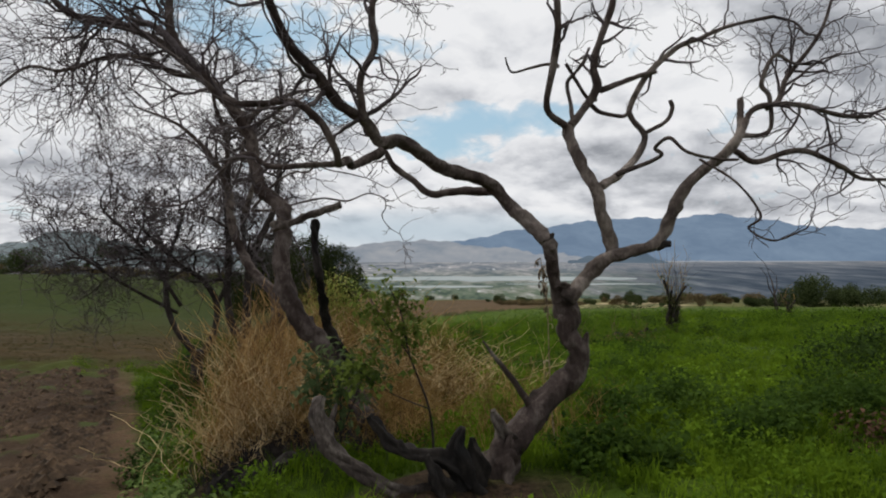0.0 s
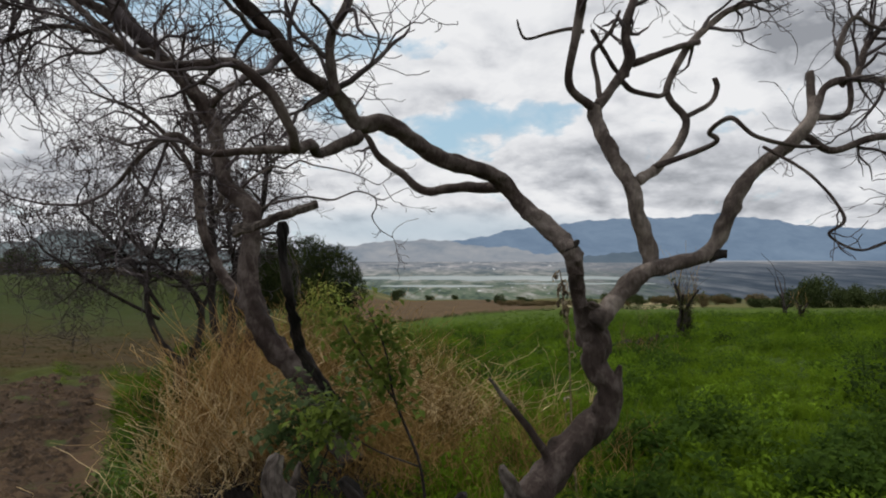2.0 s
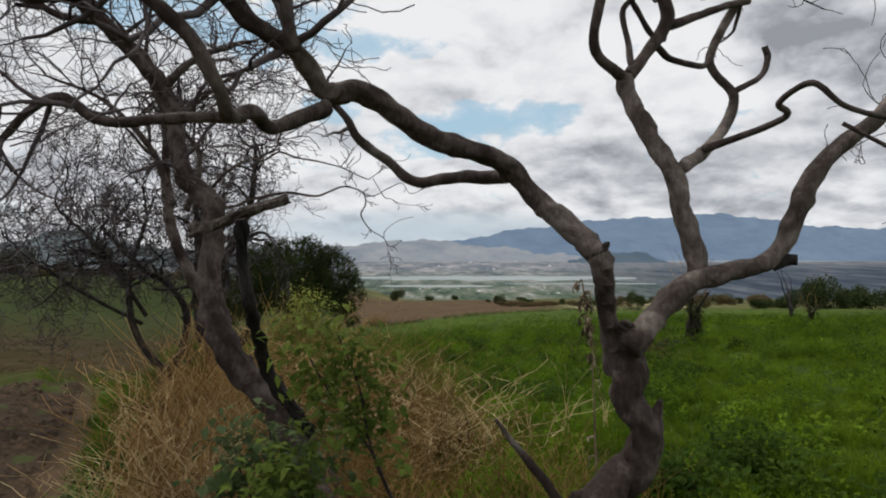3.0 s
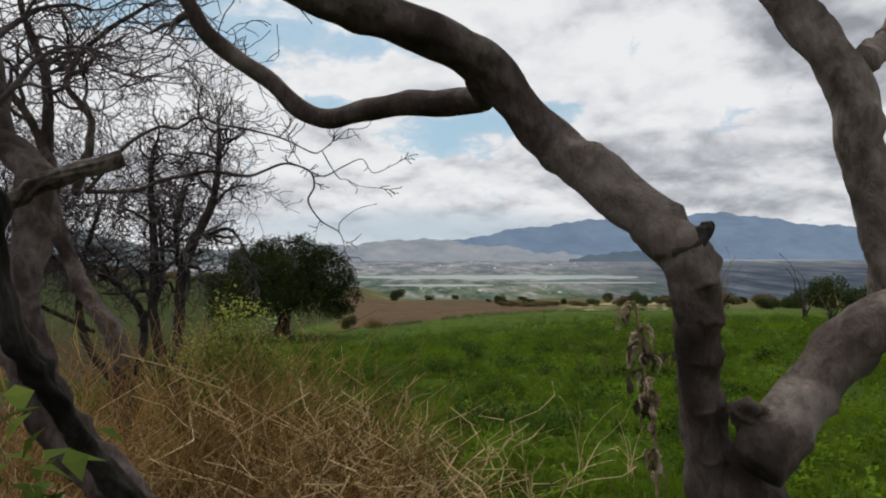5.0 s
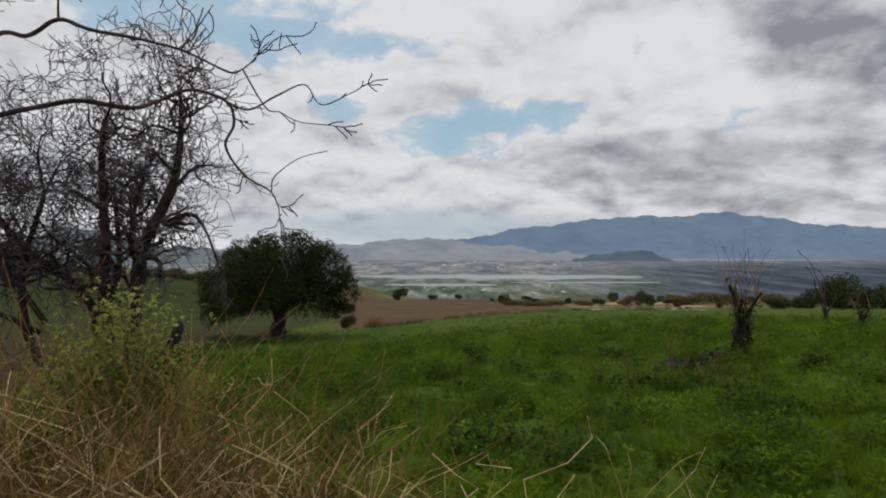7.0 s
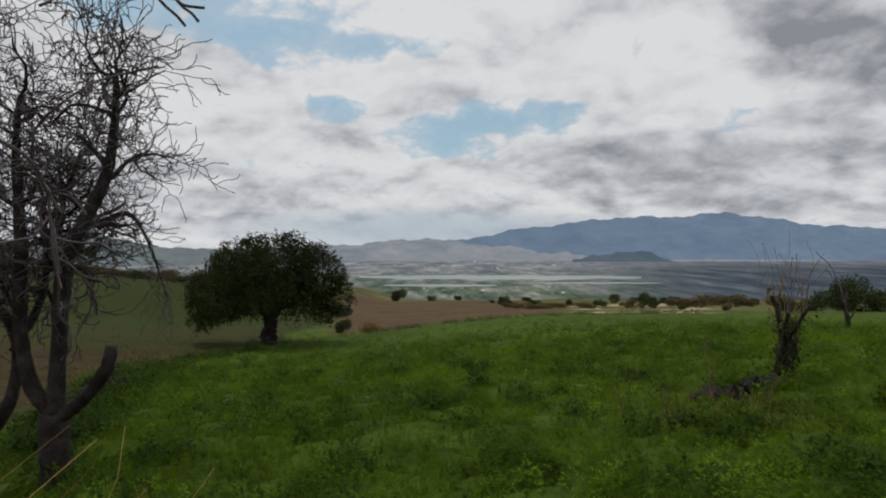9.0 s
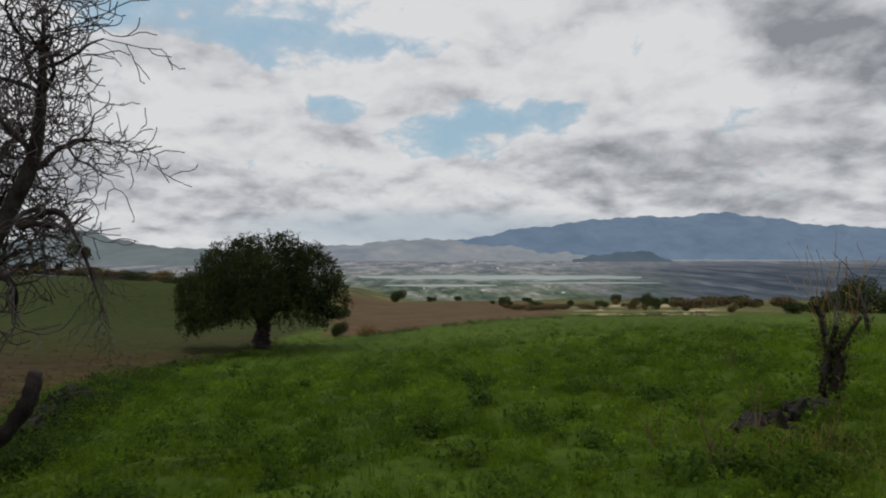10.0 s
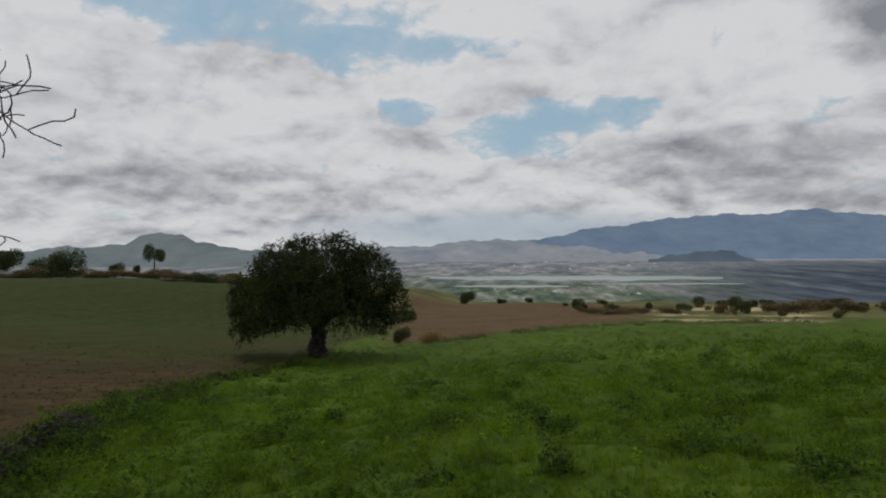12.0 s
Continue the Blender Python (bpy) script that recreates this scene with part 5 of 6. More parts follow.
BONE = leafy("bleached_stems", (0.46, 0.32, 0.15), (0.84, 0.66, 0.38), 1.4, 0.05)
RUST = leafy("rusty_stalks", (0.16, 0.088, 0.034), (0.70, 0.455, 0.190), 1.3, 0.1)
dry_clump((-2.2, 8.0), (0.30, 0.35), 900, 2.2, "tall clump of orange-brown dry grass under the trees", 1, RUST, 1.9, 0.40, 0.06)
dry_clump((-1.75, 8.9), (0.6, 0.45), 1050, 2.3, "tall tangled straw-coloured dry grass", 2, STRAW, 1.35, 0.8, 0.06)
dry_clump((-0.85, 8.9), (0.55, 0.5), 950, 1.8, "tangled straw-coloured dry grass beside green weeds", 6, STRAW, 1.35, 0.8, 0.06)
dry_clump((-1.0, 7.7), (0.5, 0.4), 800, 1.3, "dry grass leaning round the leaning trunk", 9, STRAW, 1.4, 0.85, 0.06)
dry_clump((-0.5, 6.8), (0.4, 0.4), 420, 0.95, "loose straw-coloured dry grass beside the old tree", 3, STRAW, 1.5, 0.9, 0.06)
dry_clump((0.75, 6.5), (0.5, 0.4), 360, 0.85, "sparse dry stalks among green weeds", 4)
dry_clump((-1.35, 8.8), (0.9, 0.5), 1500, 1.25, "matted brown undergrowth of dead grass", 24, leafy("matted_stalks", (0.068, 0.041, 0.017), (0.24, 0.148, 0.060), 1.8, 0.1), 2.2, 1.0, 0.07)
dry_clump((-1.7, 8.7), (0.9, 0.5), 480, 1.8, "pale crooked dry stems standing through the grass", 21, BONE, 2.4, 0.85, 0.115)
dry_clump((-0.7, 8.6), (0.65, 0.5), 420, 1.4, "pale crooked dry stems beside green weeds", 22, BONE, 2.3, 0.85, 0.115)
dry_clump((-2.25, 7.7), (0.36, 0.35), 300, 1.8, "pale dry stems among rusty grass", 23, BONE, 2.0, 0.45, 0.07)
dry_clump((6.2, 7.4), (0.5, 0.4), 240, 0.6, "brown withered stalks among tall weeds", 7)
dry_clump((5.2, 18.0), (0.7, 0.8), 200, 0.6, "thin brown stalks standing in the field", 8)


# ---- leafy things one can tell apart ----
def leaf_cloud(g, centres, size, per, spread, droop=0.3):
    """Folded leaves round the given centres."""
    parts = []
    for c in centres:
        for _ in range(per):
            s = size * g.uniform(0.6, 1.3)
            v, f = leaf_proto(s, s * g.uniform(0.22, 0.38), s * g.uniform(-0.1, 0.2))
            v = turn_z(pitch_y(v, g.uniform(-0.9, 0.9) - droop), g.uniform(0, 6.28)) + c + g.normal(0, spread, 3)
            parts.append((v, f))
    return merged(parts)


def leafy_shoot(name, pts, sides, label, seed, mat=SHOOT, size=0.07, clumps=40, spread=0.13):
    """A shrub: bent stems (x, y, z, radius) with leaves towards their ends."""
    g = np.random.default_rng(seed)
    base = pts[0][0][:3]
    ob = thing(name, base, label, "shrub")
    for k, stem in enumerate(pts):
        me, line = limb_mesh("stem", stem, BARK_DARK, base, 6, 0.1, seed + k, 5)
        part("stem", me, ob)
        lo = int(len(line) * sides[k])
        cs = line[lo:, :3] - np.array(base)
        cs = cs[g.integers(0, len(cs), clumps)] + g.normal(0, spread, (clumps, 3)) * np.array([1, 0.7, 0.8])
        me = mesh_from("leaves", *leaf_cloud(g, cs, size, 7, 0.055), mat)
        part("leaves", me, ob, "pointed green leaves", "stuff")
    return ob


leafy_shoot("shrub", [
    [(-0.06, 5.02, 0.02, 0.011), (-0.07, 5.03, 0.20, 0.011), (-0.11, 5.00, 0.62, 0.010), (-0.26, 4.90, 1.06, 0.008), (-0.32, 4.88, 1.37, 0.006), (-0.42, 4.90, 1.60, 0.004)],
    [(-0.26, 4.90, 1.06, 0.007), (-0.46, 4.92, 1.33, 0.0055), (-0.60, 5.00, 1.53, 0.004)],
    [(-0.11, 5.00, 0.62, 0.006), (-0.40, 4.92, 0.76, 0.0045), (-0.68, 4.85, 0.97, 0.003)],
], (0.55, 0.2, 0.85), "slender yellow-green leafy shrub shoot near the old tree", 91, SHOOT, 0.064, 52, 0.075)
leafy_shoot("shrub", [
    [(-0.95, 5.80, 0.1, 0.01), (-0.95, 5.78, 0.6, 0.008), (-0.98, 5.75, 1.0, 0.005)],
    [(-0.95, 5.80, 0.2, 0.008), (-0.78, 5.75, 0.6, 0.006), (-0.70, 5.70, 0.92, 0.004)],
    [(-0.95, 5.80, 0.2, 0.008), (-1.12, 5.75, 0.6, 0.006), (-1.16, 5.70, 0.82, 0.004)],
], (0.35, 0.35, 0.35), "small pale-leaved bush in front of the leaning tree", 92, leafy("sage_leaves", (0.040, 0.066, 0.022), (0.150, 0.190, 0.085), 2.5, 0.35), 0.085, 28, 0.11)
leafy_shoot("tall_weed", [
    [(-1.75, 10.1, -0.5, 0.012), (-1.75, 10.1, 0.3, 0.01), (-1.70, 10.05, 0.9, 0.008), (-1.72, 10.0, 1.32, 0.005)],
    [(-1.65, 10.1, 0.1, 0.01), (-1.50, 10.1, 0.6, 0.008), (-1.42, 10.0, 0.95, 0.005)],
    [(-1.75, 10.1, 0.1, 0.01), (-1.95, 10.1, 0.6, 0.008), (-2.0, 10.0, 1.0, 0.005)],
], (0.3, 0.3, 0.3), "tall yellow-green leafy weed rising above dry grass", 93, leafy("lime_leaves", (0.14, 0.17, 0.035), (0.36, 0.40, 0.10), 3.0, 0.35), 0.046, 330, 0.15)


def weed_bush(at, radius, height, label, seed, mat=WEED_DARK, leaves=420, size=0.08):
    g = np.random.default_rng(seed)
    z = float(land(at[0], at[1]))
    d = g.normal(0, 1, (leaves // 5, 3))
    d /= np.linalg.norm(d, axis=1)[:, None]
    d[:, 2] = np.abs(d[:, 2])
    lump = 1 + 0.3 * np.sin(d[:, 0:1] * 5 + seed) * np.cos(d[:, 1:2] * 4)
    c = d * lump * g.uniform(0.5, 1.0, (len(d), 1)) * np.array([radius, radius, height])
    ob = new("weed_bush", mesh_from("weed_bush", *leaf_cloud(g, c, size, 5, 0.07), mat))
    ob.location = (at[0], at[1], z - 0.03)
    return tagged(ob, label, "bush", "leafy bushes in the field")


BRIGHT = leafy("pale_leaves", (0.07, 0.12, 0.03), (0.20, 0.27, 0.08), 4.0, 0.3)
for k, (x, y, r, h) in enumerate(((-2.2, 5.0, 0.35, 0.3), (-2.0, 4.5, 0.3, 0.28), (-2.5, 5.5, 0.3, 0.3), (-1.6, 4.7, 0.28, 0.22), (-2.9, 6.0, 0.3, 0.35), (-3.15, 7.2, 0.36, 0.34), (-3.0, 6.6, 0.34, 0.32), (-2.6, 5.9, 0.3, 0.3), (-3.7, 8.3, 0.4, 0.36), (-2.35, 5.5, 0.3, 0.28), (-4.3, 9.6, 0.45, 0.4), (-1.9, 5.3, 0.28, 0.24))):
    weed_bush((x, y), r, h, "broad pale green leafy weed beside the footpath", 200 + k, BRIGHT, 330, 0.085)
for k, (x, y, r, h) in enumerate(((5.6, 8.6, 0.8, 0.7), (6.6, 9.3, 0.9, 0.8), (6.3, 7.9, 0.7, 0.6), (4.9, 7.5, 0.6, 0.5), (2.9, 5.6, 0.45, 0.38), (3.4, 6.1, 0.45, 0.35), (4.0, 6.7, 0.5, 0.45), (3.9, 5.9, 0.4, 0.36), (4.6, 6.6, 0.5, 0.45), (7.4, 10.4, 0.9, 0.8), (2.4, 7.2, 0.5, 0.4), (1.9, 6.8, 0.4, 0.35), (1.35, 5.2, 0.36, 0.34), (1.75, 5.0, 0.3, 0.26), (2.9, 7.7, 0.5, 0.4))):
    weed_bush((x, y), r, h, "deep green leafy bush among lower weeds", 220 + k, DEEP if x > 5.4 else WEED_DARK, 1100, 0.075)
for k, (x, y, r, h) in enumerate(((-4.6, 11.0, 0.7, 0.6), (-5.4, 13.2, 0.8, 0.7), (-6.4, 15.5, 0.8, 0.6), (-4.0, 8.6, 0.5, 0.5), (-7.4, 17.2, 0.9, 0.6), (-9.0, 27.0, 0.7, 0.5), (-9.8, 30.0, 0.8, 0.5), (-10.6, 35.0, 0.9, 0.5))):
    weed_bush((x, y), r, h, "dark green bush on the low bank", 240 + k, DEEP, 900, 0.08)
r2 = np.random.default_rng(8)
for k in range(46):
    y = 21.5 + 30 * r2.uniform(0, 1) ** 1.6
    x = float(field_edge(y)) + r2.normal(0.3, 0.55)
    weed_bush((x, y), r2.uniform(0.45, 1.0), r2.uniform(0.3, 0.7), "dark leafy bush on the stony low bank", 500 + k, DEEP if k % 3 else WEED_DARK, 420, 0.095)
weed_bush((3.7, 5.25), 0.4, 0.3, "brown withered bush among dark weeds", 290, leafy("withered_bush", (0.03, 0.016, 0.010), (0.13, 0.075, 0.045), 3.0, 0.15), 500, 0.06)
for k in range(110):
    y = r2.uniform(11, 46)
    x = r2.uniform(-0.32 * y + 1, 0.5 * y)
    weed_bush((x, y), r2.uniform(0.25, 0.7), r2.uniform(0.2, 0.5), "dark clump of leafy weeds in the green field", 300 + k, WEED_DARK if k % 3 else DEEP, 300, 0.085)


# ---- the withered stalk ----
PALELEAF = leafy("bleached_leaves", (0.30, 0.23, 0.15), (0.72, 0.62, 0.46), 30.0, 0.3)
DARKLEAF = leafy("rotten_leaves", (0.018, 0.013, 0.010), (0.12, 0.09, 0.065), 16.0, 0.1)


def withered_stalk(at, top, label):
    g = np.random.default_rng(17)
    x, y = at
    z = float(land(x, y))
    ob = thing("withered_stalk", (x, y, z), label, "dead plant")
    pts = [(x, y, z - 0.05, 0.008), (x - 0.055, y, z + (top - z) * 0.3, 0.007), (x - 0.085, y, top - 0.45, 0.0055), (x - 0.11, y, top - 0.28, 0.005), (x - 0.135, y, top - 0.1, 0.0045),
           (x - 0.152, y - 0.01, top - 0.005, 0.0035), (x - 0.164, y - 0.02, top - 0.01, 0.003), (x - 0.172, y - 0.025, top - 0.04, 0.0025)]
    me, line = limb_mesh("stem", pts, DRYLEAF, (x, y, z), 8, 0.2, 5, 8)
    part("stem", me, ob)
    h = top - z
    spots = np.concatenate([[1.0, 1.0, 0.995, 0.99], g.uniform(0.905, 0.965, 20), g.uniform(0.80, 0.885, 26), g.uniform(0.70, 0.79, 6), g.uniform(0.3, 0.7, 5)])
    for k, s in enumerate(spots):
        i = int(np.argmin(abs(line[:, 2] - (z + h * s))))
        p = line[-1, :3] if s == 1.0 else line[i, :3]
        a, ln, w = g.uniform(0, 6.28), g.uniform(0.025, 0.075), g.uniform(0.003, 0.0095)
        t = np.linspace(0, 1, 6)[:, None]
        side = np.linspace(-1, 1, 5)[None, :]
        out = 0.004 + g.uniform(0.006, 0.05) * np.sin(t * 2.1)
        width = w * (0.55 + 0.45 * np.sin(t * 2.6)) * side
        twist = a + 1.5 + 1.5 * t * g.uniform(-1, 1)
        v = np.stack([out * np.cos(a) - width * np.sin(twist), out * np.sin(a) + width * np.cos(twist), 0.012 * np.sin(t * 3.1) - ln * t ** 1.2 + 0 * side], -1).reshape(-1, 3)
        v += g.normal(0, 0.0038, v.shape)
        v += p - np.array([x, y, z])
        ii, jj = np.meshgrid(np.arange(5), np.arange(4), indexing="ij")
        f = np.stack([ii * 5 + jj, ii * 5 + jj + 1, (ii + 1) * 5 + jj + 1, (ii + 1) * 5 + jj], -1).reshape(-1, 4)
        leaf = part("leaf", mesh_from("leaf", v, f, (DRYLEAF, DARKLEAF, PALELEAF)[k % 3]), ob, "curled grey-brown dead leaf")
        thick = leaf.modifiers.new("thickness", "SOLIDIFY")
        thick.thickness = 0.0012
    return ob


withered_stalk((1.055, 5.80), 1.815, "withered standing stalk hung with curled dead leaves")


# ---- pollarded stumps ----
IVY = leafy("creeper_leaves", (0.020, 0.030, 0.010), (0.11, 0.12, 0.04), 4.0, 0.25)


def stump(at, height, label, seed, shoots, leaves=0):
    """Twisted stems grown together, clad in creeper, with thin shoots from the cut tops."""
    g = np.random.default_rng(seed)
    x, y = at
    z = float(land(x, y))
    ob = thing("stump", (x, y, z), label, "stump", "pollarded stumps in the field")
    for k in range(4):
        a = 1.57 * k + 0.5
        r = 0.062 * height ** 0.5 * g.uniform(0.8, 1.3)
        f = np.linspace(0, 1, 6)
        turn = a + 2.2 * f
        wide = (0.10 + 0.06 * np.sin(5 * f + k) + 0.20 * f ** 3) * height * 0.7
        top = height * (1.0, 0.82, 0.9, 0.62)[k]
        pts = [(x + math.cos(turn[i]) * wide[i], y + math.sin(turn[i]) * wide[i], z - 0.1 + (top + 0.1) * f[i], r * (1 - 0.55 * f[i])) for i in range(6)]
        me, line = limb_mesh("trunk", pts, BARK_DARK, (x, y, z), 12, 0.5, seed + k, 8, (), 0.12)
        part("trunk", me, ob)
        out = []
        for _ in range(shoots):
            p = line[g.integers(len(line) // 2, len(line)), :3]
            grow(g, out, p, np.array([g.normal(0, 0.3), g.normal(0, 0.3), 1.0]), 0.010, height * g.uniform(0.25, 0.7), 0, 1, {"seg": 0.2, "kink": 0.12, "lift": 0.08, "thin": 0.0045, "kids": [(1, 3)], "angle": (0.3, 0.7), "ratio": (0.3, 0.5)})
        if out:
            part("shoot", branches_mesh("shoot", out, TWIG if k % 2 else STRAW, (x, y, z), sides=4), ob, "thin bare upright shoots", "stuff")
        if leaves:
            cs = line[len(line) // 6:, :3] - np.array([x, y, z])
            cs = cs[g.integers(0, len(cs), leaves)] + g.normal(0, 0.10, (leaves, 3)) * np.array([1, 1, 1.3])
            part("leaves", mesh_from("leaves", *leaf_cloud(g, cs, 0.095, 7, 0.07), IVY), ob, "dark creeper leaves", "stuff")
    return ob


stump((8.1, 22.0), 1.85, "dark creeper-covered stump with thin bare shoots", 401, 9, 46)
stump((17.4, 31.4), 1.2, "short dark forked stump in the green field", 402, 3, 22)
stump((23.5, 44.0), 1.3, "dead forked sapling stump before the far bushes", 403, 1)
dead = []
grow(np.random.default_rng(6), dead, np.array([23.5, 44.0, float(land(23.5, 44.0)) + 0.8]), np.array([-0.1, 0, 1.0]), 0.09, 2.6, 0, 2, {"seg": 0.5, "kink": 0.15, "lift": 0.08, "thin": 0.018, "kids": [(3, 5), (1, 3)], "angle": (0.3, 0.7), "ratio": (0.4, 0.7)})
sapling = thing("dead_sapling", (23.5, 44.0, float(land(23.5, 44.0))), "thin dead forked sapling with bare branches", "tree")
part("branch", branches_mesh("branch", dead, BARK_DARK, (23.5, 44.0, float(land(23.5, 44.0))), sides=6), sapling)


# ---- bare forked weed stalks ----
def dead_weed(at, height, label, seed, mat=BONE, thick=0.006):
    g = np.random.default_rng(seed)
    z = float(land(at[0], at[1]))
    out = []
    for _ in range(3):
        grow(g, out, np.array([at[0] + g.normal(0, 0.04), at[1] + g.normal(0, 0.04), z - 0.05]), np.array([g.normal(0, 0.22), g.normal(0, 0.22), 1.0]), thick, height * g.uniform(0.6, 1.0), 0, 2, {"seg": 0.14, "kink": 0.12, "lift": 0.06, "thin": 0.002, "kids": [(2, 4), (1, 3)], "angle": (0.3, 0.8), "ratio": (0.3, 0.55)})
    ob = new("dead_weed", branches_mesh("dead_weed", out, mat, (at[0], at[1], z), sides=5))
    ob.location = (at[0], at[1], z)
    return tagged(ob, label, "dead plant", "bare weed stalks in the field")


for k, (x, y, h) in enumerate(((1.5, 9.5, 0.75), (1.05, 8.6, 0.6), (2.1, 9.9, 0.6), (0.6, 9.2, 0.55))):
    dead_weed((x, y), h, "pale forked bare weed stalk among green weeds", 700 + k, BONE, 0.008)
for k, (x, y, h) in enumerate(((4.0, 17.8, 1.25), (3.8, 19.4, 0.8), (5.3, 19.3, 0.9), (4.3, 18.3, 0.8), (8.4, 27.0, 1.0), (6.0, 18.6, 0.8))):
    dead_weed((x, y), h, "thin brown bare weed stalk in the field", 720 + k, leafy("brown_stems", (0.070, 0.050, 0.028), (0.22, 0.165, 0.095), 3.0, 0.05) if k == 0 else bpy.data.materials["brown_stems"], 0.013)
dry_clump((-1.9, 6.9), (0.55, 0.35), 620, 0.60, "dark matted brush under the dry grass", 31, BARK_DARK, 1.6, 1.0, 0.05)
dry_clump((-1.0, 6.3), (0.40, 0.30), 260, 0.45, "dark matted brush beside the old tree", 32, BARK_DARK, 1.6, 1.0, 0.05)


# ---- stones of the low banks ----
def rock_mesh(seed):
    g = np.random.default_rng(seed)
    bm = bmesh.new()
    bmesh.ops.create_icosphere(bm, subdivisions=2, radius=1.0)
    for v in bm.verts:
        c = v.co
        v.co = c * (1 + 0.22 * math.sin(c.x * 3.1 + seed) + 0.16 * math.sin(c.y * 4.7 - seed) + 0.1 * math.sin(c.z * 7 + 2 * seed))
        v.co *= 1 + g.uniform(-0.16, 0.14)
        v.co = Vector((round(v.co.x * 2.2) / 2.2 * 0.6 + v.co.x * 0.4, round(v.co.y * 1.9) / 1.9 * 0.5 + v.co.y * 0.5, max(v.co.z, -0.4)))
    me = bpy.data.meshes.new("rock")
    bm.to_mesh(me)
    bm.free()
    me.materials.append(STONE)
    return me


rocks = [rock_mesh(k) for k in range(5)]
r3 = np.random.default_rng(12)


def rock_line(a, b, count, size, label, wide):
    for k in range(count):
        f = r3.uniform(0, 1)
        x, y = a[0] + (b[0] - a[0]) * f + r3.normal(0, wide), a[1] + (b[1] - a[1]) * f + r3.normal(0, wide)
        s = size * r3.uniform(0.5, 1.3)
        ob = new("rock", rocks[r3.integers(0, 5)])
        ob.location = (x, y, float(land(x, y)) + 0.02 * s)
        ob.rotation_euler = (r3.uniform(-0.5, 0.5), r3.uniform(-0.5, 0.5), r3.uniform(0, 6.28))
        ob.scale = (s, s * r3.uniform(0.7, 1.1), s * r3.uniform(0.6, 1.1))
        tagged(ob, label, "rock", "field stones")


rock_line((-2.6, 7.5), (-1.0, 6.2), 26, 0.20, "dark weathered field stone half hidden by dry grass", 0.22)
rock_line((5.3, 19.9), (7.4, 21.2), 24, 0.19, "dark field stone in a tumbled row", 0.22)
rock_line((-9.5, 24.2), (-11.7, 30.5), 46, 0.27, "dark field stone on the low bank", 0.25)
rock_line((-12.4, 33.0), (-14.3, 47.0), 24, 0.22, "dark field stone at the field edge", 0.4)


# ---- far bushes, hedges and trees ----
def far_bush_mesh(seed, leaves, mat):
    """An uneven bush of unit size: many leaf clumps with gaps."""
    g = np.random.default_rng(seed)
    lobes = [(g.uniform(-0.55, 0.55), g.uniform(-0.4, 0.4), g.uniform(0.25, 0.65), g.uniform(0.28, 0.45)) for _ in range(6)]
    cs = []
    for lx, ly, lz, r in lobes:
        d = g.normal(0, 1, (leaves // 6, 3))
        d /= np.linalg.norm(d, axis=1)[:, None]
        cs.append(np.array([lx, ly, lz]) + d * r * g.uniform(0.5, 1.05, (len(d), 1)))
    c = np.vstack(cs)
    c[:, 2] = np.maximum(c[:, 2], 0.02)
    a1 = unit3(g.normal(0, 1, c.shape))
    a2 = unit3(np.cross(a1, g.normal(0, 1, c.shape)))
    s = g.uniform(0.018, 0.045, (len(c), 1))
    v = np.stack([c - a1 * s, c + a2 * s * 0.6, c + a1 * s, c - a2 * s * 0.6], 1).reshape(-1, 3)
    return mesh_from("foliage", v, np.arange(len(v)).reshape(-1, 4), mat)


def unit3(v):
    return v / (np.linalg.norm(v, axis=1)[:, None] + 1e-9)


SCRUB = leafy("brown_scrub", (0.080, 0.064, 0.031), (0.21, 0.163, 0.080), 0.3, 0.2)
bush_meshes = [far_bush_mesh(600 + k, 4500, FARLEAF) for k in range(4)]
scrub_meshes = [far_bush_mesh(620 + k, 3500, SCRUB) for k in range(2)]


def far_bush(x, y, width, height, label, pick=0, brown=False, trunk=0.0):
    z = float(land(x, y))
    ob = thing("bush" if not trunk else "far_tree", (x, y, z - 0.1), label, "bush" if not trunk else "tree", "bushes along the far field edges")
    leaf = part("foliage", (scrub_meshes if brown else bush_meshes)[pick % (2 if brown else 4)], ob)
    leaf.scale = (width / 1.6, width / 1.6, height)
    leaf.location = (0, 0, trunk)
    leaf.rotation_euler = (0, 0, pick * 1.7)
    if trunk:
        me, _ = limb_mesh("trunk", [(x, y, z - 0.2, 0.16), (x + 0.1, y, z + trunk * 0.6, 0.13), (x, y, z + trunk + height * 0.5, 0.08)], BARK_DARK, (x, y, z - 0.1), 7, 0.2, pick)
        part("trunk", me, ob)
    return ob


def at_bearing(b, y):
    return b * y, y


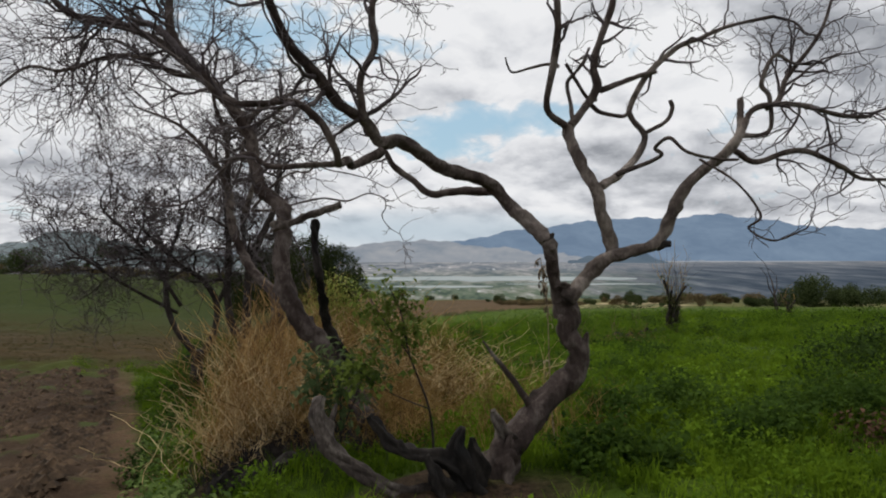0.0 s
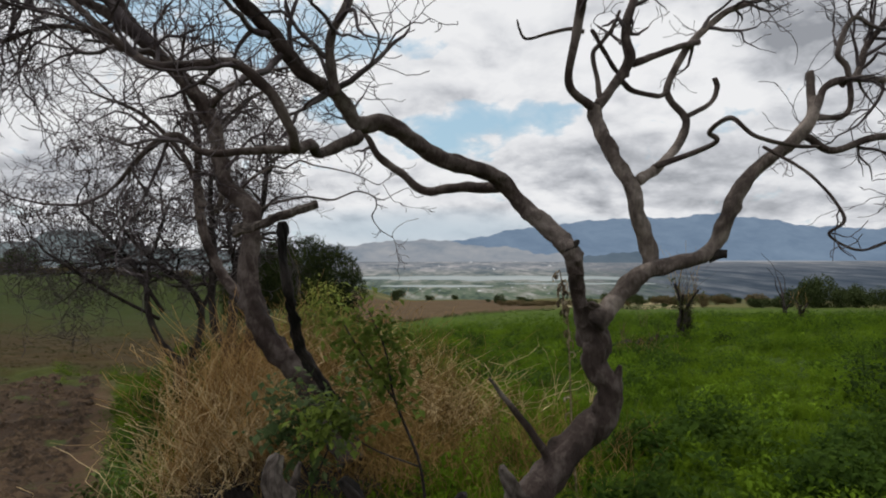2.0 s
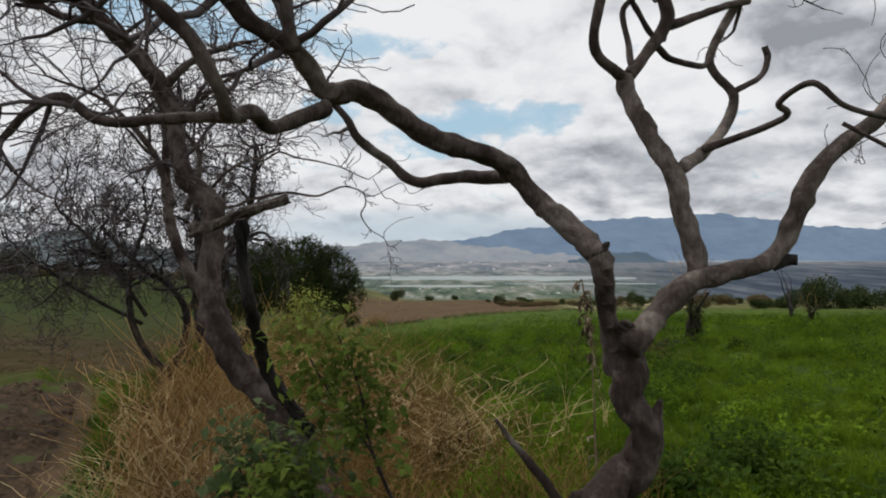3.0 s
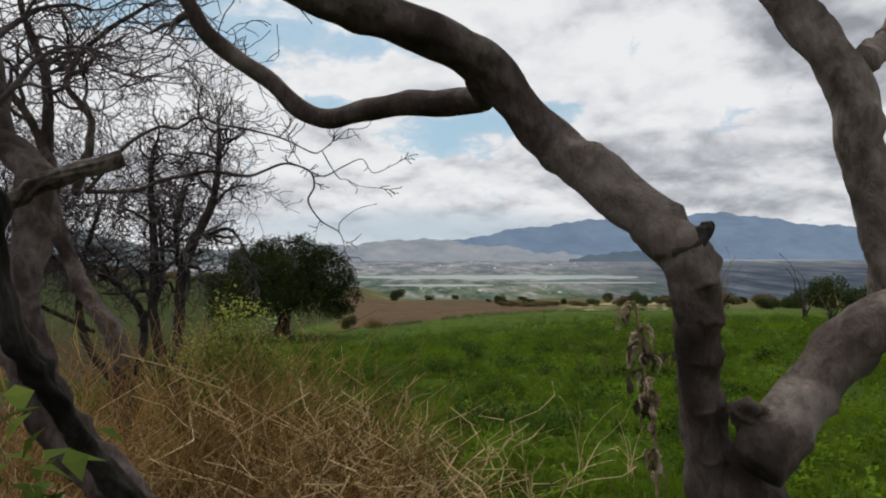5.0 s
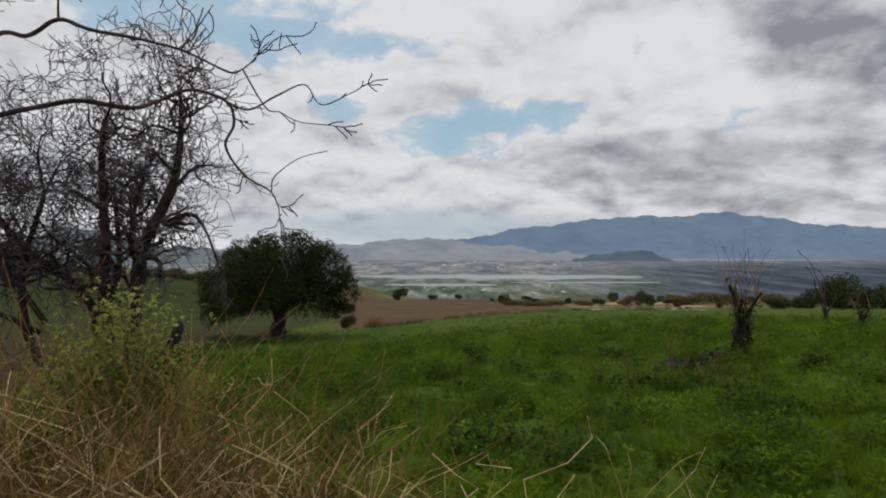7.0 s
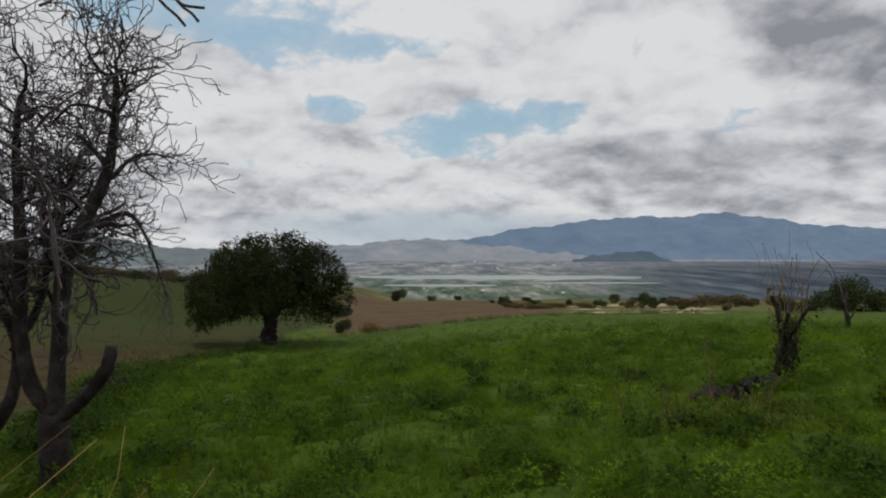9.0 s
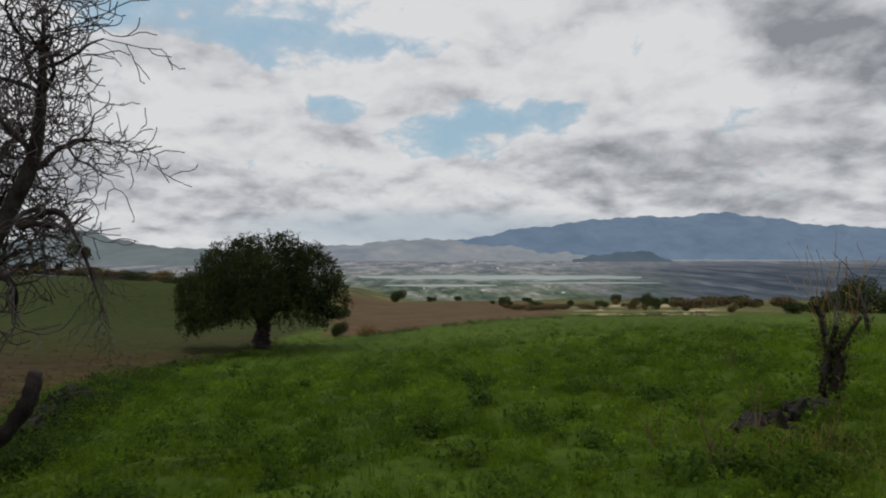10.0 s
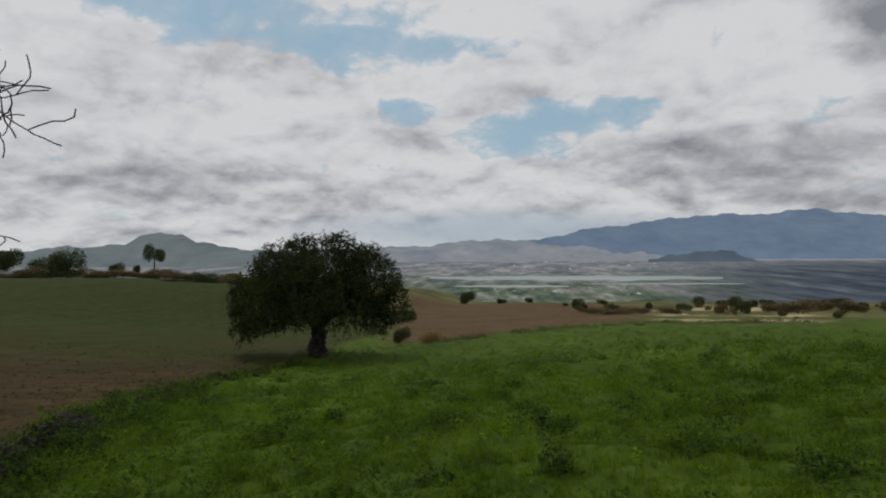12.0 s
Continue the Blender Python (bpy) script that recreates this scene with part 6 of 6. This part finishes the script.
# along the straw-coloured terrace
for k, (b, y, w, h, brown) in enumerate((
    (0.305, 128, 3.4, 3.6, False), (0.09, 150, 3.2, 2.6, False), (-0.074, 205, 5.6, 4.4, False), (0.19, 175, 3.0, 2.0, False), (0.235, 150, 3.0, 2.0, False),
    (0.11, 104, 5.0, 1.2, True), (0.14, 106, 5.0, 1.0, True), (0.17, 108, 6.0, 1.1, True), (0.21, 112, 5.0, 1.2, True), (0.34, 118, 5.5, 2.0, True),
    (0.37, 118, 6.5, 2.4, True), (0.41, 120, 7.0, 2.4, True), (0.45, 120, 6.0, 2.2, True), (0.49, 122, 6.5, 2.4, True), (0.26, 190, 5.0, 2.6, False),
    (0.36, 190, 6.0, 2.4, False), (0.44, 185, 6.5, 2.8, False), (-0.02, 210, 3.5, 2.0, False), (0.02, 215, 4.0, 1.8, False), (0.13, 210, 5.0, 2.2, False), (0.30, 205, 6.0, 2.4, False),
)):
    x, yy = at_bearing(b, y)
    far_bush(x, yy, w, h, "brown scrubby bush on the far terrace" if brown else "dark green rounded bush on the far terrace", k, brown)
# the thicket at the side of the green field
for k, (b, y, w, h) in enumerate(((0.57, 92, 5.0, 3.4), (0.60, 90, 6.5, 5.2), (0.635, 88, 5.0, 3.6), (0.665, 84, 6.0, 3.2), (0.71, 80, 5.5, 3.0), (0.545, 96, 4.0, 2.2), (0.76, 78, 6.0, 3.4), (0.82, 76, 7.0, 3.8), (0.52, 100, 4.0, 1.8), (0.9, 76, 7.0, 3.8))):
    x, yy = at_bearing(b, y)
    far_bush(x, yy, w, h, "dense dark bush in the thicket beside the field", k)
# the hedge beyond the pasture
r4 = np.random.default_rng(44)
for k in range(34):
    b = -0.98 + 0.025 * k + r4.uniform(-0.008, 0.008)
    y = 106 + r4.uniform(-5, 8)
    x, yy = at_bearing(b, y)
    far_bush(x, yy, r4.uniform(4, 8), r4.uniform(0.8, 2.2), "brownish scrubby hedge bush across the pasture", k, k % 3 != 0)
for k, (b, y, w, h, tr) in enumerate(((-0.79, 112, 7.5, 5.0, 1.2), (-0.538, 118, 3.6, 3.6, 3.0), (-0.668, 104, 5.5, 4.6, 0.6), (-0.60, 116, 3.0, 2.4, 0.8), (-0.57, 124, 2.2, 2.0, 1.2), (-0.70, 108, 5.5, 3.0, 0.8))):
    x, yy = at_bearing(b, y)
    far_bush(x, yy, w, h, "dark rounded tree standing over the hedge", k + 3, False, tr)
# shrub and pale grass beside the pepper tree
far_bush(-9.6, 68.0, 1.8, 1.6, "small green shrub on the field edge", 2)
dry_clump((-6.9, 67.6), (0.5, 0.35), 260, 1.3, "pale dry grass clump on the field edge", 66, STRAW, 4.0)
lx = r4.uniform(-15, 30, 420)
ly = np.where(lx > -9, 64.8 + 0.42 * (lx + 7), 56.5) + r4.normal(0, 0.9, 420)
keep = wave(lx, ly, 5.0, 81) > -0.35
lx, ly = lx[keep], ly[keep]
tagged(new("edge_weeds", scatter("edge_weeds", mound, np.stack([lx, ly], 1), land(lx, ly) - 0.05, r4.uniform(0.6, 1.0, len(lx)) ** 2 * 1.7, FARLEAF, r4)), "dark scrubby weeds along the far field edge", "weeds", kind="stuff")
for k in range(26):
    b = r4.uniform(0.07, 0.52)
    y = r4.uniform(84, 200)
    x, yy = at_bearing(b, y)
    w = r4.uniform(0.8, 3.6)
    far_bush(x, yy, w, w * r4.uniform(0.35, 0.75), "small scrubby bush on the straw terrace", k + 2, k % 2 == 0)


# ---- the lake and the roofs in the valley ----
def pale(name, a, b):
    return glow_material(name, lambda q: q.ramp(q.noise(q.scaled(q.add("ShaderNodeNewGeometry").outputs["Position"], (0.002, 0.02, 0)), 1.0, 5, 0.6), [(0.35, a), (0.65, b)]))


def lake(name, lo, hi, y0, y1, mat, label, seed):
    g = np.random.default_rng(seed)
    u = np.linspace(0, 1, 70)
    taper = np.sin(np.pi * np.clip(u * 0.96 + 0.02, 0, 1)) ** 0.45
    mid, half = (y0 + y1) / 2, (y1 - y0) / 2 * taper
    wob = 0.22 * half * np.sin(u * 23 + seed) + 0.15 * half * np.sin(u * 51 + 2 * seed)
    yn, yf = mid - half + wob, mid + half + 0.6 * wob
    b = lo + (hi - lo) * u
    v = np.vstack([np.stack([b * yn, yn, floor_z(yn) + 2.0], 1), np.stack([b * yf, yf, floor_z(yf) + 2.0], 1)])
    i = np.arange(69)
    tagged(new(name, mesh_from(name, v, np.stack([i, i + 1, i + 71, i + 70], 1), mat)), label, "water", kind="structure")


# the sky's sheen on the water is a painted, glowing colour
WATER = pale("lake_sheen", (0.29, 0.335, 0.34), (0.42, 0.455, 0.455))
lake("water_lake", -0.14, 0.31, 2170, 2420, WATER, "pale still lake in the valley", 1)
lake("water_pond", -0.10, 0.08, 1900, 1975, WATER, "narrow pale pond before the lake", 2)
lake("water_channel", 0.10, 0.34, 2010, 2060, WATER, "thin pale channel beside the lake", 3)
# roofs glow: the hazy daylight on them is put into their colour
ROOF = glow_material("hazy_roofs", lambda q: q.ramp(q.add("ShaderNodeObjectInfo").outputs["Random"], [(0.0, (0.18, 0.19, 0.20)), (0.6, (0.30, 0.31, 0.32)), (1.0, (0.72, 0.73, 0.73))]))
r5 = np.random.default_rng(51)


def barn_mesh():
    v = np.array([[-1, -1, 0], [1, -1, 0], [1, 1, 0], [-1, 1, 0], [-1, -1, 0.8], [1, -1, 0.8], [1, 1, 0.8], [-1, 1, 0.8], [-1, 0, 1.2], [1, 0, 1.2]], float)
    f = np.array([[0, 1, 5], [0, 5, 4], [2, 3, 7], [2, 7, 6], [4, 5, 9], [4, 9, 8], [6, 7, 8], [6, 8, 9], [0, 4, 3], [3, 4, 7], [4, 8, 7], [1, 2, 5], [2, 6, 5], [5, 6, 9]])
    return mesh_from("barn", v, f, ROOF)


barn = barn_mesh()
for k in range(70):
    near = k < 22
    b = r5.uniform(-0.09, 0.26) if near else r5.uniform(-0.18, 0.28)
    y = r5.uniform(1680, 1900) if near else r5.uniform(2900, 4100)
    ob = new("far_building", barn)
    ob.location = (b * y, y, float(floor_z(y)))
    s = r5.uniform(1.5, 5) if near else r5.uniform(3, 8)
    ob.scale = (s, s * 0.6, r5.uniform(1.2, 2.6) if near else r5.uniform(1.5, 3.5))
    tagged(ob, "pale low building far off in the valley", "building", "far buildings in the valley")
